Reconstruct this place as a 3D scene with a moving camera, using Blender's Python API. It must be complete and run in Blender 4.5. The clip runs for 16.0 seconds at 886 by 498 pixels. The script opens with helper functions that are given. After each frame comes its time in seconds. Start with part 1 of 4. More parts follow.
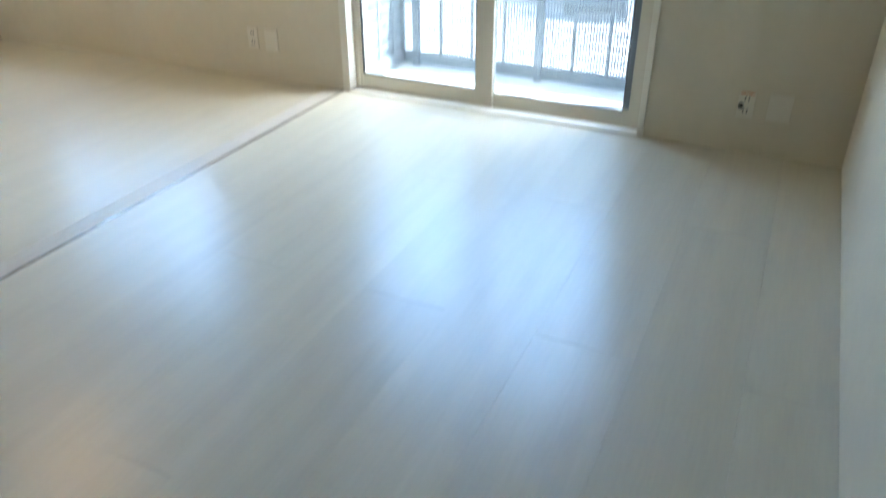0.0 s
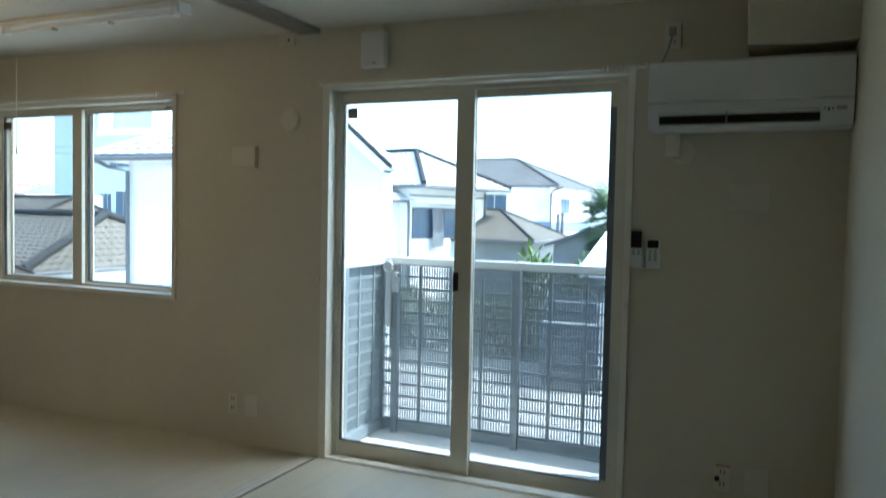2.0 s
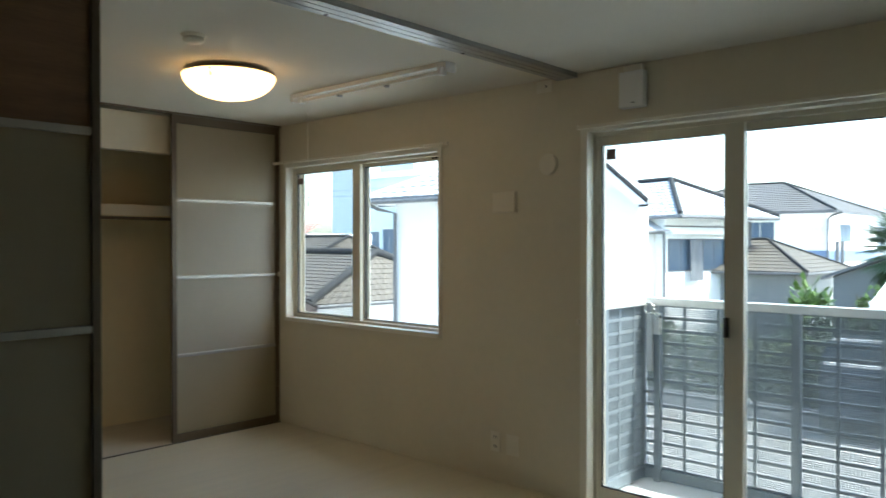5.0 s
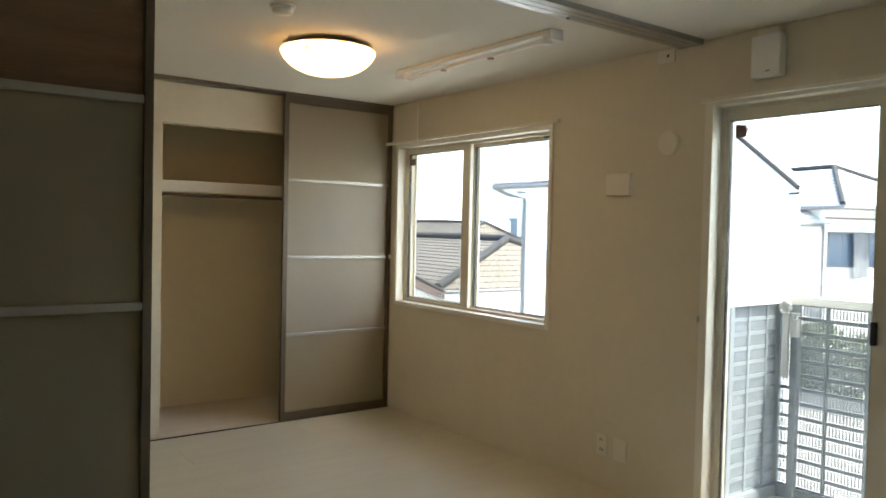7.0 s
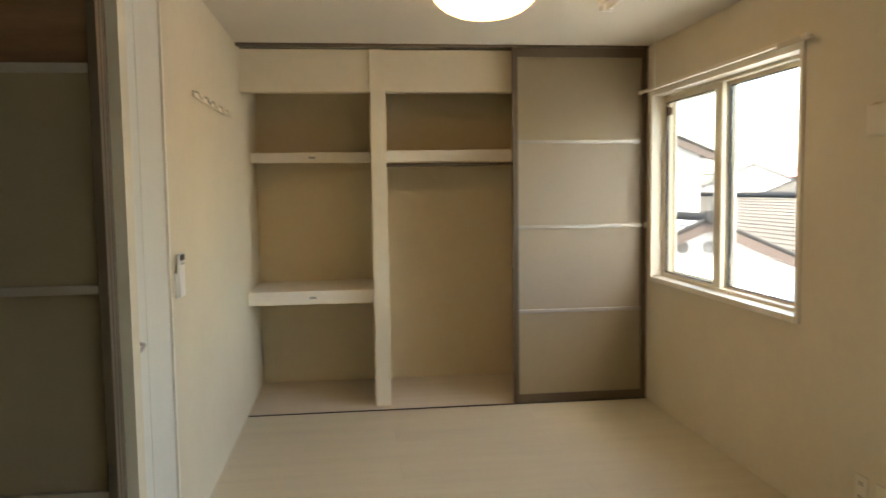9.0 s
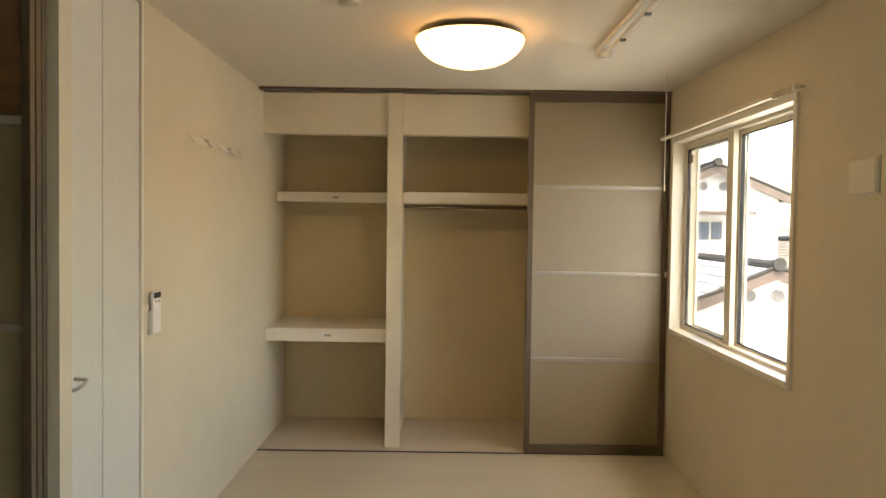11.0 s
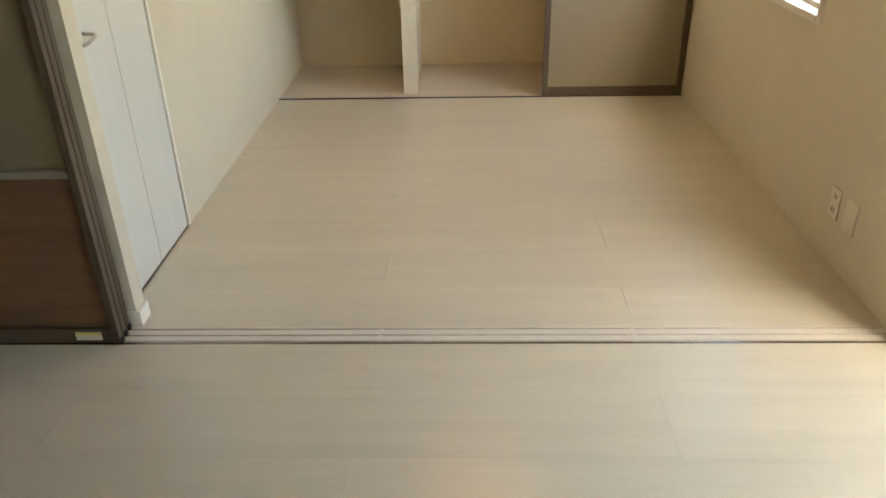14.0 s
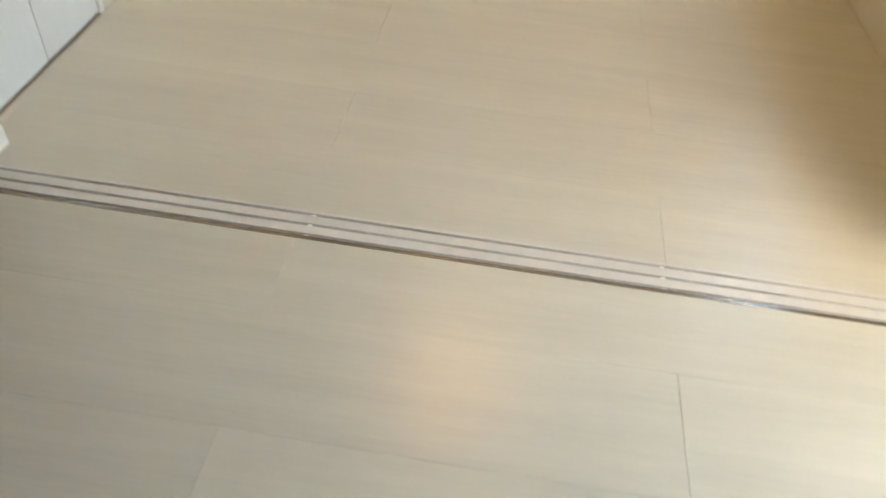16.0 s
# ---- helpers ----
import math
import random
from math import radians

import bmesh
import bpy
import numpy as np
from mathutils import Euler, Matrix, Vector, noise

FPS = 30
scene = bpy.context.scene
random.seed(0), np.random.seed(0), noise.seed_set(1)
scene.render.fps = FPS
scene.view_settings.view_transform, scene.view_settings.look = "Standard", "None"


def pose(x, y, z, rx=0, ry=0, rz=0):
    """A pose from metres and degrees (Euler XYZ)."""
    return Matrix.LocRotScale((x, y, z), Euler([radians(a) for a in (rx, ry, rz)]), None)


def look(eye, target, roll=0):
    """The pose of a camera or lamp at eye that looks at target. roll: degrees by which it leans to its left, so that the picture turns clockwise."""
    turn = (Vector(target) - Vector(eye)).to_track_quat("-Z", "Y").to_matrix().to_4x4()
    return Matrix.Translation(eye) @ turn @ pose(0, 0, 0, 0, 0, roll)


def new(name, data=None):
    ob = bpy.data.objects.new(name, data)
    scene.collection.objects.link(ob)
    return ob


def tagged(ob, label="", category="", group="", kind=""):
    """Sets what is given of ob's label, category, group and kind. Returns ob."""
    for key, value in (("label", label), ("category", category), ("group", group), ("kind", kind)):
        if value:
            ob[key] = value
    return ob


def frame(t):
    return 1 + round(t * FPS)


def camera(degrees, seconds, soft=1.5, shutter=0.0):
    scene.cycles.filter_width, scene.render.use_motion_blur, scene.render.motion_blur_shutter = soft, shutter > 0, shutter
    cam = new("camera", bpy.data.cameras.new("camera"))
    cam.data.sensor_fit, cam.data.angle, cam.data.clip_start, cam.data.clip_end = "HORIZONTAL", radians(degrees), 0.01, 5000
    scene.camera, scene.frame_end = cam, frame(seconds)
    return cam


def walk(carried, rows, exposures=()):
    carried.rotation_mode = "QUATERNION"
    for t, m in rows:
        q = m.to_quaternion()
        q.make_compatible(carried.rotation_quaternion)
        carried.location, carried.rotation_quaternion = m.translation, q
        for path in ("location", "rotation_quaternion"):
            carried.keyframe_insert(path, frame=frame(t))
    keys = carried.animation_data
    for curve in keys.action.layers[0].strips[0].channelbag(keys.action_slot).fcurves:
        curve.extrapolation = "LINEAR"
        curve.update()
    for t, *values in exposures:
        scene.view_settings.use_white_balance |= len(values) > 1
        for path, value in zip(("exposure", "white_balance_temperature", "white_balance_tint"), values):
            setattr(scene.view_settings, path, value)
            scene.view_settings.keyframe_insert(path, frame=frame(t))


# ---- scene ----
cam = camera(60.9, 16.0, shutter=0.5)
PATH = [
    (0, (2.342, -3.585, 1.378), (1.616, -2.012, 0.378), -0.0),
    (0.5, (2.386, -3.562, 1.427), (1.604, -1.857, 0.731), -0.1),
    (1, (2.405, -3.558, 1.433), (1.58, -1.798, 0.961), -0.5),
    (1.5, (2.387, -3.586, 1.406), (1.586, -1.776, 1.117), 0.7),
    (2, (2.382, -3.596, 1.399), (1.581, -1.766, 1.304), 1.2),
    (2.5, (2.375, -3.614, 1.401), (1.573, -1.782, 1.441), 1.1),
    (3, (2.364, -3.624, 1.425), (1.526, -1.808, 1.46), 0.7),
    (3.5, (2.358, -3.617, 1.426), (1.398, -1.862, 1.43), 0.6),
    (4, (2.348, -3.621, 1.434), (1.243, -1.955, 1.41), 0.4),
    (4.5, (2.349, -3.606, 1.458), (1.111, -2.035, 1.427), 0.1),
    (5, (2.34, -3.618, 1.46), (0.988, -2.145, 1.442), 0.0),
    (5.2, (2.34, -3.623, 1.445), (0.939, -2.196, 1.439), -0.2),
    (7.3, (2.263, -3.122, 1.445), (0.6, -2.015, 1.347), 0.7),
    (7.5, (2.237, -3.0, 1.45), (0.524, -1.978, 1.301), -0.2),
    (8, (2.167, -2.649, 1.439), (0.374, -1.778, 1.27), 0.6),
    (8.5, (2.172, -2.296, 1.44), (0.275, -1.677, 1.292), -1.1),
    (9, (2.166, -1.986, 1.453), (0.185, -1.754, 1.299), -0.8),
    (9.5, (2.119, -1.726, 1.464), (0.123, -1.675, 1.338), -0.8),
    (9.7, (2.132, -1.63, 1.474), (0.135, -1.605, 1.36), 0.9),
    (12, (2.191, -1.466, 1.524), (0.191, -1.478, 1.481), 0.3),
    (12.5, (2.182, -1.464, 1.532), (0.213, -1.472, 1.179), -0.1),
    (13, (2.191, -1.458, 1.526), (0.282, -1.492, 0.933), -0.3),
    (13.5, (2.184, -1.46, 1.515), (0.374, -1.524, 0.665), -1.2),
    (14, (2.177, -1.456, 1.507), (0.417, -1.513, 0.56), -1.2),
    (14.5, (2.158, -1.458, 1.496), (0.41, -1.497, 0.525), -1.2),
    (15, (2.072, -1.462, 1.436), (0.368, -1.511, 0.39), -1.9),
    (15.5, (1.728, -1.375, 1.316), (0.141, -1.509, 0.106), -1.2),
    (16, (1.349, -1.322, 1.294), (-0.08, -1.419, -0.102), 5.8),
]
walk(cam, [(t, look(eye, target, roll)) for t, eye, target, roll in PATH],
     [(0, 4.45, 5500, 2), (0.5, 3.65, 5320, 0), (1, 3.2, 5240, -2), (1.5, 2.9, 5320, -4), (2, 2.77, 5430, -4), (3, 2.74, 5650, -2), (5, 2.74, 6050, -1), (7.5, 3.45, 7080, 6), (9, 3.6, 7850, 9), (12, 3.59, 8700, 11), (13.5, 3.86, 8000, 9), (15, 4.28, 7250, 9), (16, 4.26, 7150, 8)])

# ---- light ----
SUN = Vector((0.52, 0.14, 0.83)).normalized()
world = bpy.data.worlds.new("sky")
scene.world = world
world.use_nodes = True
wn = world.node_tree
wn.nodes.clear()
sky = wn.nodes.new("ShaderNodeTexSky")
sky.sky_type, sky.sun_disc = "NISHITA", False
sky.sun_elevation, sky.sun_rotation = math.asin(SUN.z), math.atan2(SUN.x, SUN.y)
sky.air_density, sky.dust_density = 1.0, 2.5
bg = wn.nodes.new("ShaderNodeBackground")
bg.inputs["Strength"].default_value = 0.15
wo = wn.nodes.new("ShaderNodeOutputWorld")
wn.links.new(sky.outputs[0], bg.inputs[0])
wn.links.new(bg.outputs[0], wo.inputs[0])
sun = new("sun", bpy.data.lights.new("sun", "SUN"))
sun.data.energy, sun.data.angle, sun.data.color = 1.65, radians(0.5), (1.0, 0.96, 0.9)
sun.matrix_basis = look(SUN * 40, (0, 0, 0))

# ---- materials ----
def mat(name, color, rough=0.6, metal=0.0, var=0.08, scale=6.0, bump=0.0, bscale=200.0, stretch=(1, 1, 1), rand=0.0, spec=0.5, stain=0.0):
    """Base colour with two scales of variation, gloss and fine relief."""
    m = bpy.data.materials.new(name)
    m.use_nodes = True
    t = m.node_tree
    n, link = t.nodes, t.links.new
    b = n["Principled BSDF"]
    b.inputs["Roughness"].default_value, b.inputs["Metallic"].default_value = rough, metal
    b.inputs["Specular IOR Level"].default_value = spec
    co = n.new("ShaderNodeTexCoord")
    mp = n.new("ShaderNodeMapping")
    mp.inputs["Scale"].default_value = stretch
    link(co.outputs["Object"], mp.inputs["Vector"])
    src = mp.outputs[0]
    fac = None
    if rand:
        info = n.new("ShaderNodeObjectInfo")
        off = n.new("ShaderNodeVectorMath")
        off.operation = "MULTIPLY_ADD"
        link(info.outputs["Random"], off.inputs[0])
        off.inputs[1].default_value = (31, 17, 23)
        link(src, off.inputs[2])
        src = off.outputs[0]
    big = n.new("ShaderNodeTexNoise")
    big.inputs["Scale"].default_value, big.inputs["Detail"].default_value = scale, 4
    fine = n.new("ShaderNodeTexNoise")
    fine.inputs["Scale"].default_value, fine.inputs["Detail"].default_value = scale * 9, 6
    link(src, big.inputs["Vector"])
    link(src, fine.inputs["Vector"])
    mix = n.new("ShaderNodeMath")
    mix.operation = "MULTIPLY_ADD"
    link(fine.outputs[0], mix.inputs[0])
    mix.inputs[1].default_value = 0.5
    link(big.outputs[0], mix.inputs[2])
    val = n.new("ShaderNodeMapRange")
    val.inputs["From Min"].default_value, val.inputs["From Max"].default_value = 0.4, 1.1
    val.inputs["To Min"].default_value, val.inputs["To Max"].default_value = 1 - var, 1 + var
    link(mix.outputs[0], val.inputs["Value"])
    out = val.outputs[0]
    if rand:
        r = n.new("ShaderNodeMapRange")
        r.inputs["To Min"].default_value, r.inputs["To Max"].default_value = 1 - rand, 1 + rand
        link(info.outputs["Random"], r.inputs["Value"])
        mm = n.new("ShaderNodeMath")
        mm.operation = "MULTIPLY"
        link(out, mm.inputs[0])
        link(r.outputs[0], mm.inputs[1])
        out = mm.outputs[0]
    if stain:
        s = n.new("ShaderNodeTexNoise")
        s.inputs["Scale"].default_value, s.inputs["Detail"].default_value = scale * 0.35, 8
        link(co.outputs["Object"], s.inputs["Vector"])
        sr = n.new("ShaderNodeMapRange")
        sr.inputs["From Min"].default_value, sr.inputs["From Max"].default_value = 0.52, 0.75
        sr.inputs["To Min"].default_value, sr.inputs["To Max"].default_value = 1, 1 - stain
        link(s.outputs[0], sr.inputs["Value"])
        sm = n.new("ShaderNodeMath")
        sm.operation = "MULTIPLY"
        link(out, sm.inputs[0])
        link(sr.outputs[0], sm.inputs[1])
        out = sm.outputs[0]
    col = n.new("ShaderNodeVectorMath")
    col.operation = "SCALE"
    col.inputs[0].default_value = color
    link(out, col.inputs["Scale"])
    link(col.outputs[0], b.inputs["Base Color"])
    if bump:
        bt = n.new("ShaderNodeTexNoise")
        bt.inputs["Scale"].default_value, bt.inputs["Detail"].default_value = bscale, 3
        link(src, bt.inputs["Vector"])
        bp = n.new("ShaderNodeBump")
        bp.inputs["Strength"].default_value, bp.inputs["Distance"].default_value = bump, 0.002
        link(bt.outputs[0], bp.inputs["Height"])
        link(bp.outputs[0], b.inputs["Normal"])
    rr = n.new("ShaderNodeMapRange")
    rr.inputs["To Min"].default_value, rr.inputs["To Max"].default_value = rough * 0.93, min(1, rough * 1.07)
    link(big.outputs[0], rr.inputs["Value"])
    link(rr.outputs[0], b.inputs["Roughness"])
    return m


def glass_mat(name, tint=(0.97, 0.99, 0.98), rough=0.0):
    """Thin pane: clear through, with a Fresnel gloss."""
    m = bpy.data.materials.new(name)
    m.use_nodes = True
    n, link = m.node_tree.nodes, m.node_tree.links.new
    n.clear()
    o = n.new("ShaderNodeOutputMaterial")
    tr = n.new("ShaderNodeBsdfTransparent")
    tr.inputs[0].default_value = (*tint, 1)
    gl = n.new("ShaderNodeBsdfGlossy")
    gl.inputs["Roughness"].default_value = rough
    lw = n.new("ShaderNodeLayerWeight")
    lw.inputs["Blend"].default_value = 0.5
    pw = n.new("ShaderNodeMath")
    pw.operation = "POWER"
    link(lw.outputs["Facing"], pw.inputs[0])
    pw.inputs[1].default_value = 4.0
    fr = n.new("ShaderNodeMapRange")
    fr.inputs["To Min"].default_value, fr.inputs["To Max"].default_value = 0.03, 0.8
    link(pw.outputs[0], fr.inputs["Value"])
    mx = n.new("ShaderNodeMixShader")
    link(fr.outputs[0], mx.inputs[0])
    link(tr.outputs[0], mx.inputs[1])
    link(gl.outputs[0], mx.inputs[2])
    link(mx.outputs[0], o.inputs[0])
    return m


def glow(name, color, strength):
    m = bpy.data.materials.new(name)
    m.use_nodes = True
    b = m.node_tree.nodes["Principled BSDF"]
    b.inputs["Base Color"].default_value = (0.9, 0.87, 0.8, 1)
    b.inputs["Emission Color"].default_value = (*color, 1)
    b.inputs["Emission Strength"].default_value = strength
    return m


def frosted(name, color):
    """Frosted acrylic sheet: scatters light through and off its face."""
    m = mat(name, color, 0.42, var=0.04, scale=3)
    b = m.node_tree.nodes["Principled BSDF"]
    b.inputs["Transmission Weight"].default_value = 0.0
    t = m.node_tree
    tl = t.nodes.new("ShaderNodeBsdfTranslucent")
    tl.inputs[0].default_value = (*color, 1)
    mx = t.nodes.new("ShaderNodeMixShader")
    mx.inputs[0].default_value = 0.35
    t.links.new(b.outputs[0], mx.inputs[1])
    t.links.new(tl.outputs[0], mx.inputs[2])
    t.links.new(mx.outputs[0], t.nodes["Material Output"].inputs[0])
    return m


# yellower copy of the wallpaper: bounced light deep in the closet, put into colour
CLOSET_BOUNCE_WALL = mat("bounce_warmed_closet_paper", (0.72, 0.605, 0.40), 0.88, var=0.05, scale=2.0, bump=0.35, bscale=320, spec=0.2)
WALL = mat("wallpaper", (0.69, 0.622, 0.478), 0.85, var=0.05, scale=2.0, bump=0.35, bscale=320, spec=0.2)
CEIL = mat("ceiling_paper", (0.70, 0.655, 0.565), 0.88, var=0.025, scale=1.5, bump=0.3, bscale=260, spec=0.2)
PLANK = mat("floor_laminate", (0.60, 0.54, 0.405), 0.30, var=0.085, scale=1.6, stretch=(7.5, 0.55, 1), rand=0.010, bump=0.03, bscale=40, spec=0.85)
CLOSET_FLOOR = mat("closet_board", (0.62, 0.535, 0.42), 0.55, var=0.06, scale=2.0, stretch=(7, 0.6, 1))
JOINT = mat("joint_filler", (0.36, 0.31, 0.24), 0.8, var=0.1)
TRIM = mat("cream_trim", (0.79, 0.745, 0.635), 0.4, var=0.03, scale=4)
SASH = mat("cream_aluminium", (0.69, 0.635, 0.51), 0.38, var=0.03, scale=4, spec=0.4)
GASKET = mat("black_gasket", (0.02, 0.021, 0.022), 0.6, var=0.1)
GLASS = glass_mat("window_glass")


def net_mat(name, color, cover):
    """Fine insect netting: a share of threads, the rest open."""
    m = mat(name, color, 0.8, var=0.05, scale=3)
    t = m.node_tree
    tr = t.nodes.new("ShaderNodeBsdfTransparent")
    mx = t.nodes.new("ShaderNodeMixShader")
    mx.inputs[0].default_value = cover
    t.links.new(tr.outputs[0], mx.inputs[1])
    t.links.new(t.nodes["Principled BSDF"].outputs[0], mx.inputs[2])
    t.links.new(mx.outputs[0], t.nodes["Material Output"].inputs[0])
    return m


NET = net_mat("insect_netting", (0.20, 0.22, 0.25), 0.16)
NET_FINE = net_mat("fine_insect_netting", (0.20, 0.22, 0.25), 0.05)
ALU = mat("brushed_aluminium", (0.36, 0.355, 0.345), 0.36, 0.9, var=0.06, scale=5, stretch=(1, 30, 1))
BRONZE = mat("champagne_aluminium", (0.134, 0.104, 0.073), 0.45, 0.35, var=0.07, scale=5, stretch=(20, 20, 1))
# lighter copy of BRONZE: window light on the crossbars, painted into the colour
BRONZE_LIT = mat("window_lit_champagne_bar", (0.43, 0.395, 0.35), 0.36, 0.5, var=0.05, scale=5)
ACRYL = frosted("frosted_acrylic", (0.46, 0.395, 0.30))
ACRYL_WARM = frosted("amber_frosted_acrylic", (0.41, 0.342, 0.228))
WALNUT = mat("walnut_laminate", (0.20, 0.112, 0.06), 0.5, var=0.28, scale=2.0, stretch=(1, 0.9, 9))
GROOVE = mat("dark_groove", (0.035, 0.028, 0.022), 0.8, var=0.1, spec=0.2)
STRIP = mat("beige_track_strip", (0.66, 0.60, 0.50), 0.32, var=0.03, scale=3, spec=0.6)
EDGE = mat("satin_track_edge", (0.36, 0.32, 0.27), 0.2, 0.9, var=0.05, scale=5)
PLATE = mat("ivory_cover_plastic", (0.77, 0.71, 0.58), 0.45, var=0.02, scale=5)
PLASTIC = mat("white_plastic", (0.74, 0.685, 0.565), 0.4, var=0.02, scale=5)
ACWHITE = mat("ac_white_plastic", (0.80, 0.795, 0.77), 0.38, var=0.015, scale=4)
BLACK = mat("black_plastic", (0.015, 0.015, 0.017), 0.35, var=0.1)
GREY = mat("grey_plastic", (0.35, 0.35, 0.34), 0.5, var=0.05)
YELLOW = mat("yellow_label", (0.75, 0.62, 0.12), 0.6, var=0.05)
ORANGE = mat("orange_label", (0.65, 0.25, 0.08), 0.6, var=0.05)
STICKER = mat("brown_sticker", (0.19, 0.13, 0.11), 0.7, var=0.1)
BIFOLD = mat("white_woodgrain", (0.68, 0.67, 0.60), 0.5, var=0.03, scale=2.0, stretch=(16, 16, 0.7), bump=0.1, bscale=30)
STEEL = mat("satin_steel", (0.55, 0.54, 0.52), 0.28, 1.0, var=0.05)
SHELF = mat("shelf_board", (0.80, 0.75, 0.655), 0.6, var=0.03, scale=3)
DIFFUSER = glow("lamp_diffuser", (1.0, 0.56, 0.22), 0.72)
LAMPBASE = mat("lamp_base", (0.42, 0.33, 0.23), 0.5, var=0.03)
CORD = mat("white_cord", (0.75, 0.72, 0.65), 0.7, var=0.05)
# outside
RAIL = mat("grey_rail_paint", (0.20, 0.228, 0.26), 0.45, 0.25, var=0.06, scale=4)
RAILTOP = mat("pale_rail_cap", (0.68, 0.68, 0.67), 0.35, 0.3, var=0.05, scale=4)
BALC = mat("balcony_sheet", (0.50, 0.52, 0.53), 0.7, var=0.08, scale=4, stain=0.15)
STUCCO = mat("white_stucco", (0.80, 0.80, 0.79), 0.9, var=0.05, scale=1.2, bump=0.4, bscale=60, stain=0.12)
STUCCO_GREY = mat("grey_stucco", (0.24, 0.245, 0.245), 0.9, var=0.08, scale=1.2, bump=0.4, bscale=60, stain=0.2)
SIDING = mat("pale_siding", (0.46, 0.53, 0.56), 0.7, var=0.04, scale=0.5, stain=0.08)
TILE_SILVER = mat("silver_clay_tile", (0.40, 0.41, 0.43), 0.42, var=0.18, scale=3.0, stain=0.2)
TILE_BROWN = mat("weathered_brown_tile", (0.088, 0.077, 0.064), 0.85, var=0.22, scale=3.0, stain=0.3)
TILE_GREY = mat("grey_slate_tile", (0.10, 0.092, 0.086), 0.65, var=0.2, scale=2.0, stain=0.25)
TILE_PINK = mat("faded_red_metal_roof", (0.55, 0.27, 0.22), 0.6, var=0.1, scale=1.0)
RIDGE = mat("ridge_tile", (0.03, 0.031, 0.033), 0.9, var=0.15, scale=4, spec=0.15)
VERGE = mat("brown_barge_board", (0.07, 0.052, 0.048), 0.7, var=0.15, scale=4)
GUTTER = mat("dark_gutter", (0.12, 0.12, 0.125), 0.5, var=0.1)
DARKGLASS = mat("house_window_glass", (0.07, 0.10, 0.14), 0.25, var=0.1, spec=0.3)
CLOTH = mat("grey_laundry", (0.26, 0.27, 0.29), 0.9, var=0.12, scale=9)
ASPHALT = mat("sunlit_paving", (0.40, 0.39, 0.37), 0.9, var=0.12, scale=0.6, bump=0.3, bscale=30, stain=0.2)
LEAF = mat("leaf_green", (0.10, 0.165, 0.035), 0.5, var=0.35, scale=8)
HEDGE = mat("hedge_green", (0.125, 0.155, 0.05), 0.6, var=0.4, scale=6)
PALMLEAF = mat("palm_leaf", (0.05, 0.085, 0.035), 0.45, var=0.3, scale=8)
BARK = mat("bark", (0.16, 0.12, 0.085), 0.9, var=0.25, scale=8, bump=0.6, bscale=30)
CARBLUE = mat("car_paint", (0.02, 0.03, 0.055), 0.25, 0.2, var=0.03)
CARGLASS = mat("car_glass", (0.03, 0.04, 0.05), 0.06, var=0.05, spec=0.9)
RUBBER = mat("rubber", (0.02, 0.02, 0.02), 0.8, var=0.1)
CONCRETE = mat("concrete_base", (0.42, 0.41, 0.39), 0.9, var=0.1, scale=2, stain=0.2)


# ---- building helpers ----
def slab(bm, x0, x1, y0, y1, z0, z1, bev=0.0):
    """A box, its edges rounded by bev."""
    x0, x1 = sorted((x0, x1))
    y0, y1 = sorted((y0, y1))
    z0, z1 = sorted((z0, z1))
    v = [bm.verts.new((x, y, z)) for z in (z0, z1) for y in (y0, y1) for x in (x0, x1)]
    f = [bm.faces.new([v[i] for i in q]) for q in ((0, 2, 3, 1), (4, 5, 7, 6), (0, 1, 5, 4), (2, 6, 7, 3), (0, 4, 6, 2), (1, 3, 7, 5))]
    if bev:
        es = list({e for g in f for e in g.edges})
        bmesh.ops.bevel(bm, geom=es, offset=min(bev, 0.45 * min(x1 - x0, y1 - y0, z1 - z0)), segments=2, affect="EDGES", profile=0.7)
    return bm


def rod(bm, p, q, r, n=10, r2=None, caps=True):
    """A round bar from p to q."""
    p, q = Vector(p), Vector(q)
    turn = (q - p).to_track_quat("Z", "Y").to_matrix().to_4x4()
    m = Matrix.Translation((p + q) / 2) @ turn
    bmesh.ops.create_cone(bm, cap_ends=caps, segments=n, radius1=r, radius2=r if r2 is None else r2, depth=(q - p).length, matrix=m)
    return bm


def pipe(bm, pts, r, n=8):
    """A bent round bar through pts."""
    pts = [Vector(p) for p in pts]
    rings = []
    for i, p in enumerate(pts):
        d = (pts[min(i + 1, len(pts) - 1)] - pts[max(i - 1, 0)]).normalized()
        a = d.orthogonal().normalized() if not rings else (rings[-1][1] - d * rings[-1][1].dot(d)).normalized()
        b = d.cross(a)
        rings.append(([bm.verts.new(p + r * (a * math.cos(k) + b * math.sin(k))) for k in (2 * math.pi * j / n for j in range(n))], a))
    for (u, _), (w, _) in zip(rings, rings[1:]):
        for j in range(n):
            bm.faces.new((u[j], u[(j + 1) % n], w[(j + 1) % n], w[j]))
    bm.faces.new(rings[0][0][::-1])
    bm.faces.new(rings[-1][0])
    return bm


def lathe(bm, prof, cx, cy, n=40):
    """A turned shape from (radius, z) pairs about a vertical axis."""
    rings = [[bm.verts.new((cx + r * math.cos(a), cy + r * math.sin(a), z)) for a in (2 * math.pi * j / n for j in range(n))] for r, z in prof]
    for u, w in zip(rings, rings[1:]):
        for j in range(n):
            bm.faces.new((u[j], u[(j + 1) % n], w[(j + 1) % n], w[j]))
    bm.faces.new(rings[0][::-1])
    bm.faces.new(rings[-1])
    return bm


